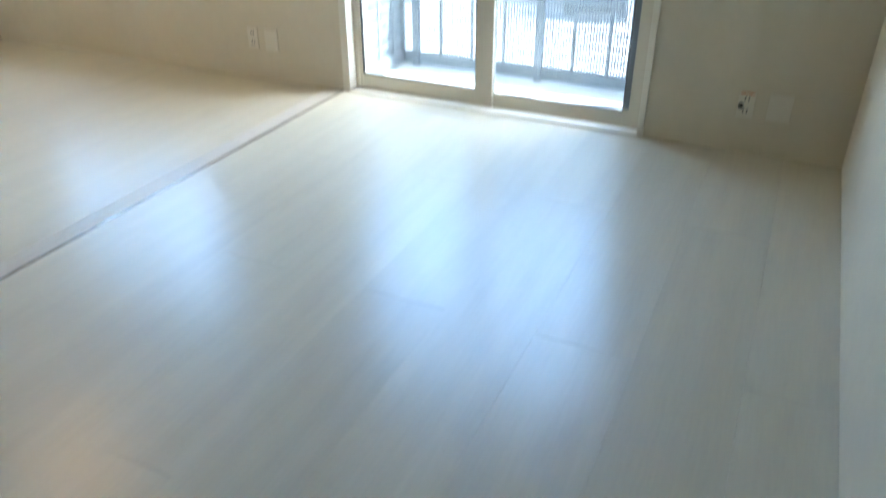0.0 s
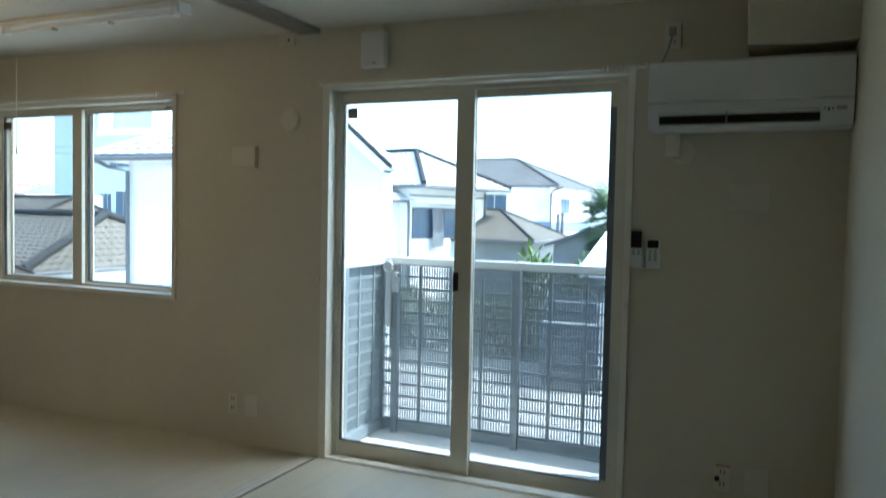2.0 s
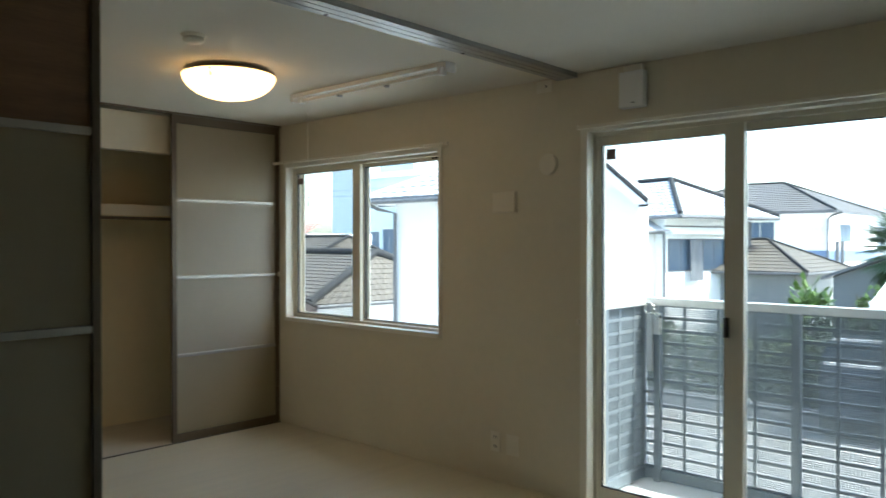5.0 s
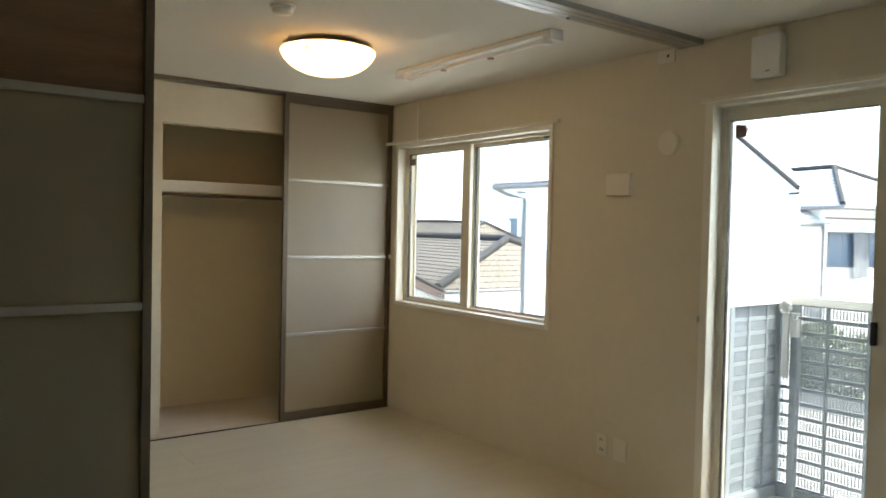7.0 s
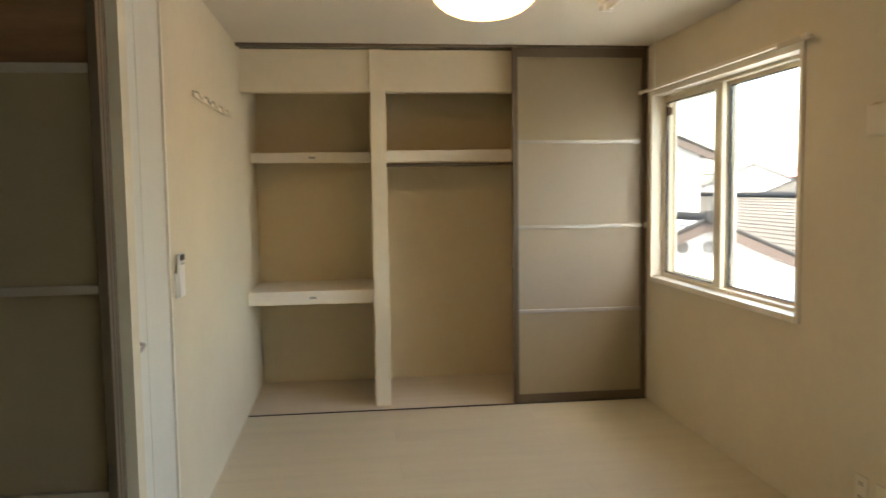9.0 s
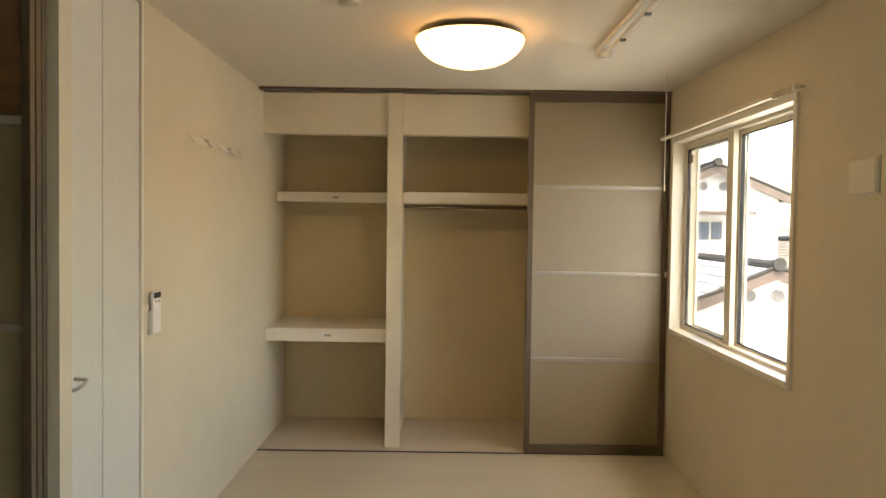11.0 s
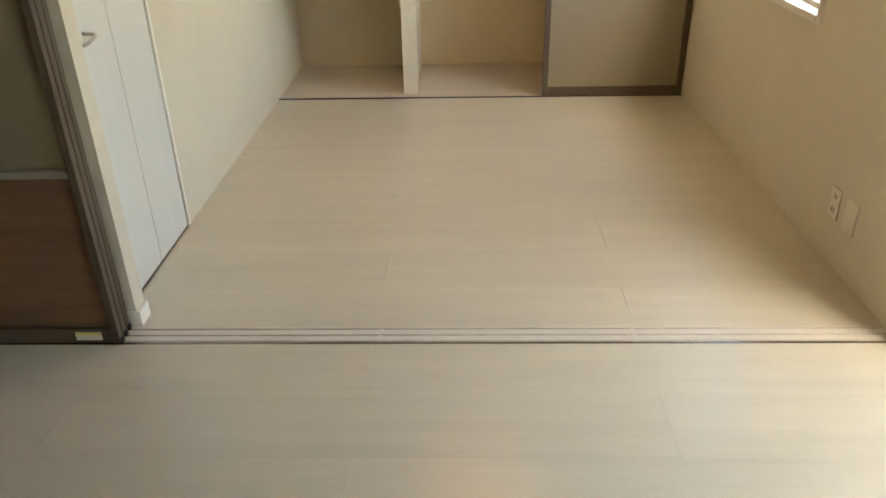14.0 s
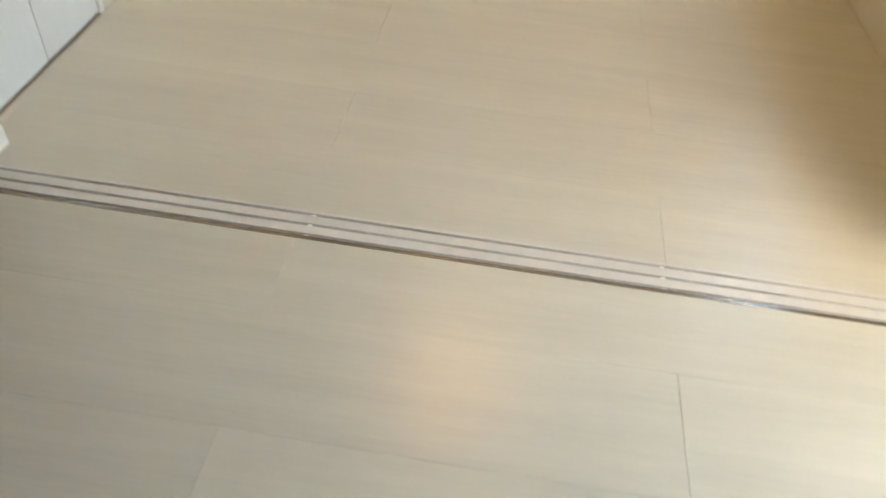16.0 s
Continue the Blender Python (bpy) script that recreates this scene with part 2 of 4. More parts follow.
def extrude_x(bm, prof, x0, x1):
    """A closed (y, z) outline carried from x0 to x1."""
    a = [bm.verts.new((x0, y, z)) for y, z in prof]
    b = [bm.verts.new((x1, y, z)) for y, z in prof]
    k = len(prof)
    for i in range(k):
        bm.faces.new((a[i], a[(i + 1) % k], b[(i + 1) % k], b[i]))
    bm.faces.new(a[::-1])
    bm.faces.new(b)
    return bm


def finish(name, bm, material, smooth=False):
    bmesh.ops.recalc_face_normals(bm, faces=bm.faces)
    me = bpy.data.meshes.new(name)
    bm.to_mesh(me)
    bm.free()
    me.materials.append(material)
    if smooth:
        for p in me.polygons:
            p.use_smooth = True
    return me


def part(name, bm, material, parent=None, label="", local=False, smooth=False, kind=""):
    """One mesh under a thing or a part; world coordinates unless local."""
    ob = new(name, finish(name, bm, material, smooth))
    if parent is not None:
        ob.parent = parent
        if parent.data is None and not local:
            ob.matrix_parent_inverse = parent.matrix_basis.inverted()
    if label or kind:
        tagged(ob, label, kind=kind)
    return ob


def B(*a, bev=0.0):
    return slab(bmesh.new(), *a, bev)


def thing(name, x, y, z, label, category, group="", kind="", rz=0.0):
    ob = new(name)
    ob.matrix_basis = pose(x, y, z, 0, 0, rz)
    ob.empty_display_size = 0.1
    return tagged(ob, label, category, group, kind)


def solid(name, bm, material, label, category, kind="", group="", smooth=False):
    return tagged(part(name, bm, material, smooth=smooth), label, category, group, kind)


# ---- shell of the rooms ----
H, XR, XC, XB, YS, YB = 2.4, 2.663, -2.79, -3.65, -2.705, -8.2
bm = bmesh.new()
W0, W1 = (-2.682, -1.01, 0.857, 2.06), (0.108, 1.745, 0.0, 2.072)
for x0, x1, z0, z1 in ((XB - 0.12, W0[0], -0.3, 2.6), (W0[0], W0[1], -0.3, W0[2]), (W0[0], W0[1], W0[3], 2.6), (W0[1], W1[0], -0.3, 2.6),
                       (W1[0], W1[1], -0.3, -0.045), (W1[0], W1[1], W1[3], 2.6), (W1[1], XR + 0.12, -0.3, 2.6)):
    slab(bm, x0, x1, 0, 0.15, z0, z1)
solid("wall_north", bm, WALL, "cream embossed wallpaper wall with two openings", "wall", "structure")
solid("wall_east", B(XR, XR + 0.12, YB, 0, -0.1, 2.5), WALL, "plain cream wallpaper wall beside the living room", "wall", "structure")
solid("wall_south", B(-0.13, XR, YB - 0.12, YB, -0.1, 2.5), WALL, "plain cream wall closing the living room", "wall", "structure")
bm = bmesh.new()
slab(bm, XB, -0.88, YS - 0.1, YS, 0, H)
slab(bm, -0.235, -0.13, YS - 0.1, YS, 0, H)
slab(bm, -0.88, -0.235, YS - 0.1, YS, 2.388, H)
solid("wall_bedroom_south", bm, WALL, "cream wallpaper wall with a closet opening", "wall", "structure")
# closet back wall carries the warm interreflection in its base colour
solid("wall_west", B(XB - 0.12, XB, YS - 0.1, 0, -0.1, 2.5), CLOSET_BOUNCE_WALL, "papered wall at the back of the closet, bounced warm light in its colour", "wall", "structure")
solid("wall_pocket", B(-0.13, -0.055, YB, -2.625, 0, H), WALL, "cream wall behind the stacked sliding panels", "wall", "structure")
solid("wall_cupboard_back", B(XB, -0.13, -3.4, -3.3, 0, H), WALL, "plain wall closing the small closet", "wall", "structure")
solid("ceiling", B(XB - 0.12, XR + 0.12, YB - 0.12, 0, H, H + 0.12), CEIL, "white papered ceiling", "ceiling", "structure")
solid("ceiling_soffit", B(2.255, XR, -0.25, 0, 2.112, H, bev=0.003), WALL, "boxed-in beam papered cream above the air conditioner", "soffit", "structure")
solid("subfloor", B(XB - 0.12, XR + 0.12, YB - 0.12, 0, -0.15, -0.03), JOINT, "dark base under the laminate boards", "floor", "structure")
solid("baseboard", B(-0.132, -0.052, YS + 0.003, -2.612, 0.0, 0.06, bev=0.003), TRIM, "low white skirting block at the wall end", "baseboard", "structure")

# ---- laminate floor, board by board ----
floor = tagged(new("floor"), "glossy pale cream laminate floor boards", "floor", kind="structure")
PW, PL = 0.303, 1.825
shared = {}
def board(x0, x1, y0, y1):
    key = (round(x1 - x0, 3), round(y1 - y0, 3))
    if key not in shared:
        b = slab(bmesh.new(), 0.0002, x1 - x0 - 0.0002, 0.0005, y1 - y0 - 0.0005, -0.03, 0.0, 0.0005)
        shared[key] = finish("plank", b, PLANK)
    ob = new("plank", shared[key])
    ob.location = (x0, y0, 0)
    ob.parent = floor

for xa, xb, ya in ((0.062, XR, YB), (-2.765, -0.042, YS)):
    k = math.floor((xa - 0.300) / PW)
    while 0.300 + k * PW < xb - 0.001:
        x0, x1 = max(xa, 0.300 + k * PW), min(xb, 0.300 + (k + 1) * PW)
        y = -0.860 - 6 * PL + (0 if k % 2 == 0 else PL / 2)
        while y < 0:
            y0, y1 = max(ya, y), min(0.0, y + PL)
            if y1 - y0 > 0.02:
                board(x0, x1, y0, y1)
            y += PL
        k += 1
closet_floor = solid("closet_floor", B(XB, -2.795, YS, 0, -0.03, 0.0), CLOSET_FLOOR, "matt beige board floor of the open closet", "floor", "structure")

# ---- sliding tracks ----
tr = thing("floor_track", 0.01, -1.4, 0, "flush floor track with three dark grooves", "track", kind="structure")
part("plate", B(-0.042, 0.062, YB, 0, -0.03, -0.022), GROOVE, tr)
for a, b in ((-0.042, -0.032), (-0.0225, 0.005), (0.0145, 0.0415), (0.051, 0.062)):
    part("strip", B(a, b, YB, 0, -0.022, 0.0012, bev=0.0006), STRIP if b < 0.06 else EDGE, tr)
for y in (-1.75, -0.87):
    for x in (-0.0275, 0.0095, 0.0465):
        part("guide_stop", B(x - 0.003, x + 0.003, y - 0.006, y + 0.006, -0.022, -0.001), TRIM, tr)
ct = thing("ceiling_track", 0.0, -1.4, H, "silver aluminium triple ceiling track for sliding panels", "track", kind="structure")
part("body", B(-0.076, 0.056, YB, -0.05, 2.384, H), GREY, ct)
for a, b in ((-0.076, -0.036), (-0.030, 0.010), (0.016, 0.056)):
    part("strip", B(a, b, YB, -0.05, 2.374, 2.384, bev=0.002), ALU, ct)
for y in (-0.86, -1.7):
    part("screw", rod(bmesh.new(), (-0.06, y, 2.371), (-0.06, y, 2.375), 0.009), GROOVE, ct)
part("end_cap", B(-0.078, 0.058, -0.05, -0.03, 2.372, H, bev=0.002), GREY, ct)
c2 = thing("closet_track", XC, -1.34, H, "thin bronze ceiling track along the closet front", "track", kind="structure")
part("strip", B(XC - 0.03, XC + 0.025, YS, -0.003, 2.386, H), BRONZE, c2)
c3 = thing("closet_floor_track", XC, -1.34, 0, "thin dark floor track along the closet front", "track", kind="structure")
part("strip", B(XC - 0.005, XC + 0.025, YS, -0.003, -0.03, 0.0015), GROOVE, c3)
part("lip", B(XC - 0.003, XC + 0.006, YS, -0.003, 0.0015, 0.003), ALU, c3)


def sliding_panel(x, y0, y1, sections, label, group="", sticker=False, catch=None, sw=0.036, bar=1.768):
    """A framed panel in a track: stiles, rails, crossbars and infill sheets."""
    p = thing("sliding_panel", x, (y0 + y1) / 2, 0.0, label, "sliding panel", group)
    t = 0.0125
    for a, b in ((y0, y0 + sw), (y1 - sw, y1)):
        part("stile", B(x - t, x + t, a, b, 0.004, 2.388, bev=0.003), BRONZE, p)
    part("top_rail", B(x - t + 0.001, x + t - 0.001, y0 + sw, y1 - sw, 2.325, 2.388, bev=0.003), BRONZE, p)
    bottom = part("bottom_rail", B(x - t + 0.001, x + t - 0.001, y0 + sw, y1 - sw, 0.004, 0.062, bev=0.003), BRONZE, p)
    zs = [0.062, 0.630, 1.200, bar, 2.325]
    # crossbars take the lit bronze, so their window highlight is in the colour
    for z in zs[1:4]:
        part("crossbar", B(x - t + 0.002, x + t - 0.001, y0 + sw, y1 - sw, z - 0.012, z + 0.012, bev=0.003), BRONZE_LIT, p)
    for i, s in enumerate(sections):
        lo = zs[i] + (0.011 if i else 0)
        hi = zs[i + 1] - (0.011 if i < 3 else 0)
        part("sheet", B(x - 0.007, x - 0.002, y0 + sw, y1 - sw, lo, hi), s, p, "walnut grain sheet" if s is WALNUT else "")
    if sticker:
        part("label_sticker", B(x + t - 0.0005, x + t + 0.0012, y1 - 0.15, y1 - 0.06, 0.018, 0.05), PLASTIC, bottom)
        part("warning_stripe", B(x + t + 0.0012, x + t + 0.0018, y1 - 0.148, y1 - 0.062, 0.041, 0.049), YELLOW, bottom)
    if sw < 0.03:
        part("guide_block", B(x - 0.009, x + 0.009, y1, y1 + 0.007, 0.002, 0.022, bev=0.002), BLACK, p)
    if catch:
        part("finger_catch", B(x - 0.005, x + 0.03, catch - 0.012, catch + 0.006, 1.185, 1.222, bev=0.004), PLASTIC, p)
    return p


G3 = "sliding partition panels"
sliding_panel(0.047, -3.56, -2.647, (WALNUT, ACRYL_WARM, ACRYL_WARM, WALNUT), "walnut and frosted acrylic panel in a bronze frame, slid aside", G3, sticker=True, sw=0.026, bar=1.790)
sliding_panel(0.009, -3.56, -2.650, (ACRYL, ACRYL, ACRYL, ACRYL), "frosted acrylic sliding panel stacked behind the front one", G3, sw=0.026, bar=1.790)
sliding_panel(-0.028, -3.56, -2.653, (ACRYL, ACRYL, ACRYL, ACRYL), "frosted acrylic sliding panel stacked at the pocket wall", G3, sw=0.026, bar=1.790)
sliding_panel(XC, -0.932, -0.006, (ACRYL_WARM, ACRYL, ACRYL, ACRYL_WARM), "frosted acrylic closet panel in a bronze aluminium frame, slid shut", catch=-0.012)

# ---- closet fittings ----
solid("closet_post", B(-2.97, -2.872, -1.865, -1.764, 0, 2.386, bev=0.003), WALL, "slim cream papered post dividing the closet", "post", "structure")
solid("closet_divider", B(XB, -2.97, -1.849, -1.780, 0, 2.386), WALL, "cream partition between the closet halves", "wall", "structure")
solid("closet_header", B(-2.99, -2.90, YS, -1.865, 2.112, 2.386), WALL, "cream papered header over the shelves", "header", "structure")
solid("closet_header", B(-2.99, -2.90, -1.764, 0, 2.112, 2.386), WALL, "cream papered header over the hanging space", "header", "structure")
solid("closet_ceiling", B(XB, -2.99, YS, 0, 2.30, 2.386), CEIL, "white closet ceiling", "ceiling", "structure")


def shelf(x1, y0, y1, z0, z1, label, bracket=True):
    s = thing("closet_shelf", (XB + x1) / 2, (y0 + y1) / 2, z0, label, "shelf", "closet shelves")
    part("board", B(XB, x1 - 0.02, y0, y1, z1 - 0.022, z1), SHELF, s)
    part("front_edge", B(x1 - 0.02, x1, y0, y1, z0, z1 + 0.002, bev=0.003), SHELF, s)
    if bracket:
        ym = (y0 + y1) / 2
        part("maker_label", B(x1, x1 + 0.0008, ym - 0.022, ym + 0.022, (z0 + z1) / 2 - 0.008, (z0 + z1) / 2 + 0.008), GREY, s)
    return s


shelf(-3.0, YS, -1.849, 0.693, 0.782, "deep cream shelf board with a thick front edge")
shelf(-3.34, YS, -1.849, 1.667, 1.738, "shallow cream upper shelf in the shelved half")
shelf(-3.22, -1.780, 0.0, 1.662, 1.742, "cream shelf above the hanging rail", False)
hr = thing("hanging_rail", -3.19, -0.9, 1.63, "satin steel clothes rail under the closet shelf", "clothes rail")
part("tube", rod(bmesh.new(), (-3.24, -1.778, 1.640), (-3.24, -0.002, 1.640), 0.0125), BRONZE, hr, smooth=False)
for y in (-1.774, -0.008):
    part("end_socket", rod(bmesh.new(), (-3.24, y - 0.004, 1.640), (-3.24, y + 0.004, 1.640), 0.022, 16), STEEL, hr)

# ---- folding closet door in the bedroom ----
bf = thing("folding_door", -0.55, YS, 0, "white woodgrain folding closet door, closed, with a steel handle", "closet door", kind="structure")
part("frame_side", B(-0.88, -0.858, YS - 0.05, YS + 0.003, 0, 2.4, bev=0.002), TRIM, bf)
# dark sheet across the opening, so the gaps round the leaves look shaded
part("gap_shade_sheet", B(-0.858, -0.235, YS - 0.09, YS - 0.05, 0, 2.388), GROOVE, bf)
for a, b in ((-0.850, -0.5275), (-0.5225, -0.2365)):
    lf = part("leaf", B(a, b, YS - 0.028, YS - 0.004, 0.006, 2.378, bev=0.003), BIFOLD, bf)
    if b > -0.3:
        part("door_handle", pipe(bmesh.new(), [(-0.252, YS - 0.005, 0.951), (-0.253, YS + 0.018, 0.953), (-0.258, YS + 0.034, 0.958), (-0.272, YS + 0.044, 0.966), (-0.290, YS + 0.048, 0.973),
                                            (-0.306, YS + 0.044, 0.977), (-0.314, YS + 0.030, 0.978), (-0.316, YS - 0.005, 0.978)], 0.0065), STEEL, lf, "curved satin steel pull", smooth=True)

# ---- windows ----
def casing(p, x0, x1, z0, z1, sill=True, wl=0.026):
    w = 0.026
    part("casing_side", B(x0 - wl, x0 + 0.004, -0.014, 0.06, z0 - (w if sill else 0), z1 + w, bev=0.002), TRIM, p)
    part("casing_side", B(x1 - 0.004, x1 + w, -0.014, 0.06, z0 - (w if sill else 0), z1 + w, bev=0.002), TRIM, p)
    part("casing_head", B(x0 + 0.004, x1 - 0.004, -0.013, 0.06, z1 - 0.004, z1 + w, bev=0.002), TRIM, p)
    if sill:
        part("window_sill", B(x0 + 0.004, x1 - 0.004, -0.018, 0.06, z0 - w, z0 + 0.004, bev=0.002), TRIM, p)


def sash(p, x0, x1, z0, z1, y, st, top, bot, glass_gap=0.004):
    """A sliding sash: four members, a black gasket and a pane."""
    f = part("sash_frame", B(x0, x0 + st[0], y - 0.014, y + 0.014, z0, z1, bev=0.002), SASH, p)
    part("stile", B(x1 - st[1], x1, y - 0.014, y + 0.014, z0, z1, bev=0.002), SASH, f)
    part("bottom_rail", B(x0 + st[0], x1 - st[1], y - 0.013, y + 0.013, z0, z0 + bot, bev=0.002), SASH, f)
    part("top_rail", B(x0 + st[0], x1 - st[1], y - 0.013, y + 0.013, z1 - top, z1, bev=0.002), SASH, f)
    g = bmesh.new()
    a, b, c, d = x0 + st[0], x1 - st[1], z0 + bot, z1 - top
    e = 0.004
    slab(g, a, a + e, y - 0.010, y + 0.010, c, d)
    slab(g, b - e, b, y - 0.010, y + 0.010, c, d)
    slab(g, a + e, b - e, y - 0.010, y + 0.010, c, c + e)
    slab(g, a + e, b - e, y - 0.010, y + 0.010, d - e, d)
    part("gasket", g, GASKET, f)
    pane = part("pane", B(a + e, b - e, y - 0.002, y + 0.002, c + e, d - e), GLASS, f)
    pane.visible_shadow = False
    return f


def outer_frame(p, x0, x1, z0, z1, t):
    part("frame_side", B(x0, x0 + t, 0.06, 0.15, z0, z1, bev=0.002), SASH, p)
    part("frame_side", B(x1 - t, x1, 0.06, 0.15, z0, z1, bev=0.002), SASH, p)
    part("frame_head", B(x0 + t, x1 - t, 0.06, 0.15, z1 - t, z1, bev=0.002), SASH, p)
    part("frame_foot", B(x0 + t, x1 - t, 0.06, 0.15, z0, z0 + t, bev=0.002), SASH, p)


def insect_screen(p, x0, x1, z0, z1, y, w=0.026, net=NET):
    """A framed netting panel outside the sashes."""
    f = part("insect_screen", B(x0, x0 + w, y - 0.005, y + 0.005, z0, z1, bev=0.002), TRIM, p, "cream framed insect screen")
    part("stile", B(x1 - w, x1, y - 0.005, y + 0.005, z0, z1, bev=0.002), TRIM, f)
    part("top_rail", B(x0 + w, x1 - w, y - 0.004, y + 0.004, z1 - w, z1, bev=0.002), TRIM, f)
    part("bottom_rail", B(x0 + w, x1 - w, y - 0.004, y + 0.004, z0, z0 + w, bev=0.002), TRIM, f)
    part("netting", B(x0 + w, x1 - w, y - 0.0005, y + 0.0005, z0 + w, z1 - w), net, f)


w1 = thing("window_1", -1.9, 0.05, W0[2], "two-sash sliding window with cream aluminium frames, closed", "window", kind="structure")
casing(w1, *W0)
outer_frame(w1, *W0, 0.022)
sash(w1, -2.676, -1.872, 0.862, 2.046, 0.080, (0.036, 0.085), 0.036, 0.030)
sash(w1, -1.94, -1.03, 0.862, 2.046, 0.115, (0.075, 0.05), 0.030, 0.028)
part("window_sticker", B(-2.638, -2.565, 0.0755, 0.0775, 1.925, 1.975), STICKER, w1)
insect_screen(w1, -2.66, -1.845, 0.872, 2.036, 0.138)
part("sash_stop", B(-1.17, -1.11, 0.094, 0.101, 2.025, 2.034), GASKET, w1)
w2 = thing("window_2", 0.92, 0.05, 0.0, "tall two-sash sliding balcony window in cream aluminium, closed", "window", kind="structure")
casing(w2, *W1, sill=False, wl=0.04)
part("threshold", B(W1[0] + 0.004, W1[1] - 0.004, -0.014, 0.06, -0.04, 0.012, bev=0.002), TRIM, w2)
outer_frame(w2, W1[0], W1[1], -0.045, W1[3], 0.026)
s2 = sash(w2, 0.122, 0.942, -0.012, 2.046, 0.080, (0.032, 0.095), 0.048, 0.106)
s3 = sash(w2, 0.866, 1.716, -0.012, 2.046, 0.115, (0.062, 0.077), 0.038, 0.086)
insect_screen(w2, 0.905, 1.716, -0.010, 2.044, 0.138, net=NET_FINE)
part("crescent_lock", B(0.848, 0.872, 0.045, 0.066, 0.99, 1.09, bev=0.006), BLACK, s2)
part("window_sticker", B(0.180, 0.238, 0.0755, 0.0775, 1.915, 1.975), STICKER, w2)
part("hook_block", B(1.752, 1.767, -0.03, -0.014, 0.97, 0.995, bev=0.003), PLASTIC, w2)
part("hook_block", B(0.046, 0.064, -0.022, 0.0, 1.0, 1.03, bev=0.003), PLASTIC, w2)
# dark strip that stands for the edge of the insect screen's frame
part("screen_edge_strip", B(1.6395, 1.668, 0.0985, 0.1008, 0.092, 1.93), RAIL, w2)
part("corner_cap", B(1.655, 1.675, 0.10, 0.108, 1.90, 1.95), PLASTIC, w2)


def curtain_rail(x0, x1, z, label):
    c = thing("curtain_rail", (x0 + x1) / 2, -0.05, z, label, "curtain rail", "curtain rails")
    part("rail", B(x0, x1, -0.068, -0.046, z - 0.010, z + 0.008, bev=0.003), PLASTIC, c)
    for x in (x0 + 0.05, (x0 + x1) / 2, x1 - 0.05):
        part("bracket", B(x - 0.012, x + 0.012, -0.05, 0.0, z + 0.006, z + 0.014, bev=0.002), STEEL, c)
    for x in (x0 - 0.012, x1):
        part("end_cap", B(x, x + 0.012, -0.071, -0.043, z - 0.013, z + 0.011, bev=0.004), PLASTIC, c)
    for i in range(9):
        x = x1 - 0.03 - 0.020 * i
        part("runner", B(x - 0.005, x + 0.005, -0.074, -0.0665, z - 0.024, z + 0.007, bev=0.002), PLASTIC, c)


curtain_rail(-2.765, -0.90, 2.092, "slim cream curtain rail over the bedroom window")
curtain_rail(0.088, 1.815, 2.090, "slim cream curtain rail over the balcony window")

# ---- fittings on the walls ----
def plate(x0, x1, z0, z1, d, label, category, face=PLASTIC, name="wall_plate"):
    p = thing(name, (x0 + x1) / 2, 0, z0, label, category)
    part("cover", B(x0, x1, -d, 0, z0, z1, bev=min(0.006, d * 0.4)), face, p)
    return p


p = plate(-0.553, -0.384, 1.642, 1.762, 0.02, "square white ventilation cover on the wallpaper", "vent cover", face=PLATE, name="vent_cover")
part("lip", B(-0.558, -0.379, -0.006, 0, 1.637, 1.767, bev=0.002), PLASTIC, p)
rc = thing("round_cap", -0.150, 0, 1.855, "round white cap over a duct sleeve", "wall cap")
bm = bmesh.new()
rod(bm, (-0.150, -0.018, 1.908), (-0.150, 0, 1.908), 0.062, 28)
bmesh.ops.bevel(bm, geom=[e for e in bm.edges if all(v.co.y < -0.01 for v in e.verts)], offset=0.006, segments=2, affect="EDGES")
part("cap", bm, PLASTIC, rc)
p = plate(0.328, 0.467, 2.165, 2.354, 0.055, "white rectangular wall box above the balcony window", "wall box", face=ACWHITE, name="wall_box")
part("bracket", B(0.345, 0.450, -0.035, 0, 2.354, 2.388, bev=0.003), PLASTIC, p)
part("led", B(0.40, 0.42, -0.0565, -0.055, 2.185, 2.192), GREY, p)
p = plate(-0.235, -0.125, 2.325, 2.392, 0.008, "small white socket plate under the ceiling", "socket", name="socket_plate")
part("jack", B(-0.172, -0.162, -0.0095, -0.008, 2.35, 2.366), BLACK, p)
plate(2.191, 2.361, 1.433, 1.554, 0.02, "white blank cover plate under the air conditioner", "cover plate", name="cover_plate")


def socket(x, z, label, coax=False):
    p = plate(x - 0.036, x + 0.036, z - 0.06, z + 0.06, 0.008, label, "socket", name="socket_plate")
    for dz in (0.028, -0.028):
        for dx in (-0.008, 0.008):
            part("slot", B(x + dx - 0.0022, x + dx + 0.0022, -0.0093, -0.008, z + dz - 0.009, z + dz + 0.009), BLACK, p)
    if coax:
        part("coax_jack", rod(bmesh.new(), (x - 0.022, -0.017, z - 0.005), (x - 0.022, -0.006, z - 0.005), 0.012, 12), BLACK, p)
        part("warning_tag", B(x - 0.03, x + 0.03, -0.0095, -0.008, z + 0.05, z + 0.058), ORANGE, p)
    return p


socket(-0.540, 0.240, "white double power socket low on the bedroom wall")
plate(-0.455, -0.365, 0.175, 0.30, 0.007, "white blank plate beside the bedroom socket", "cover plate", name="cover_plate")
socket(2.212, 0.230, "white power and aerial socket low on the wall", True)
plate(2.305, 2.405, 0.17, 0.295, 0.007, "white blank plate beside the aerial socket", "cover plate", name="cover_plate")
p = socket(1.93, 2.225, "white air conditioner power socket with its plug")
pl = part("plug", B(1.915, 1.945, -0.035, -0.0095, 2.225, 2.262, bev=0.005), GREY, p)
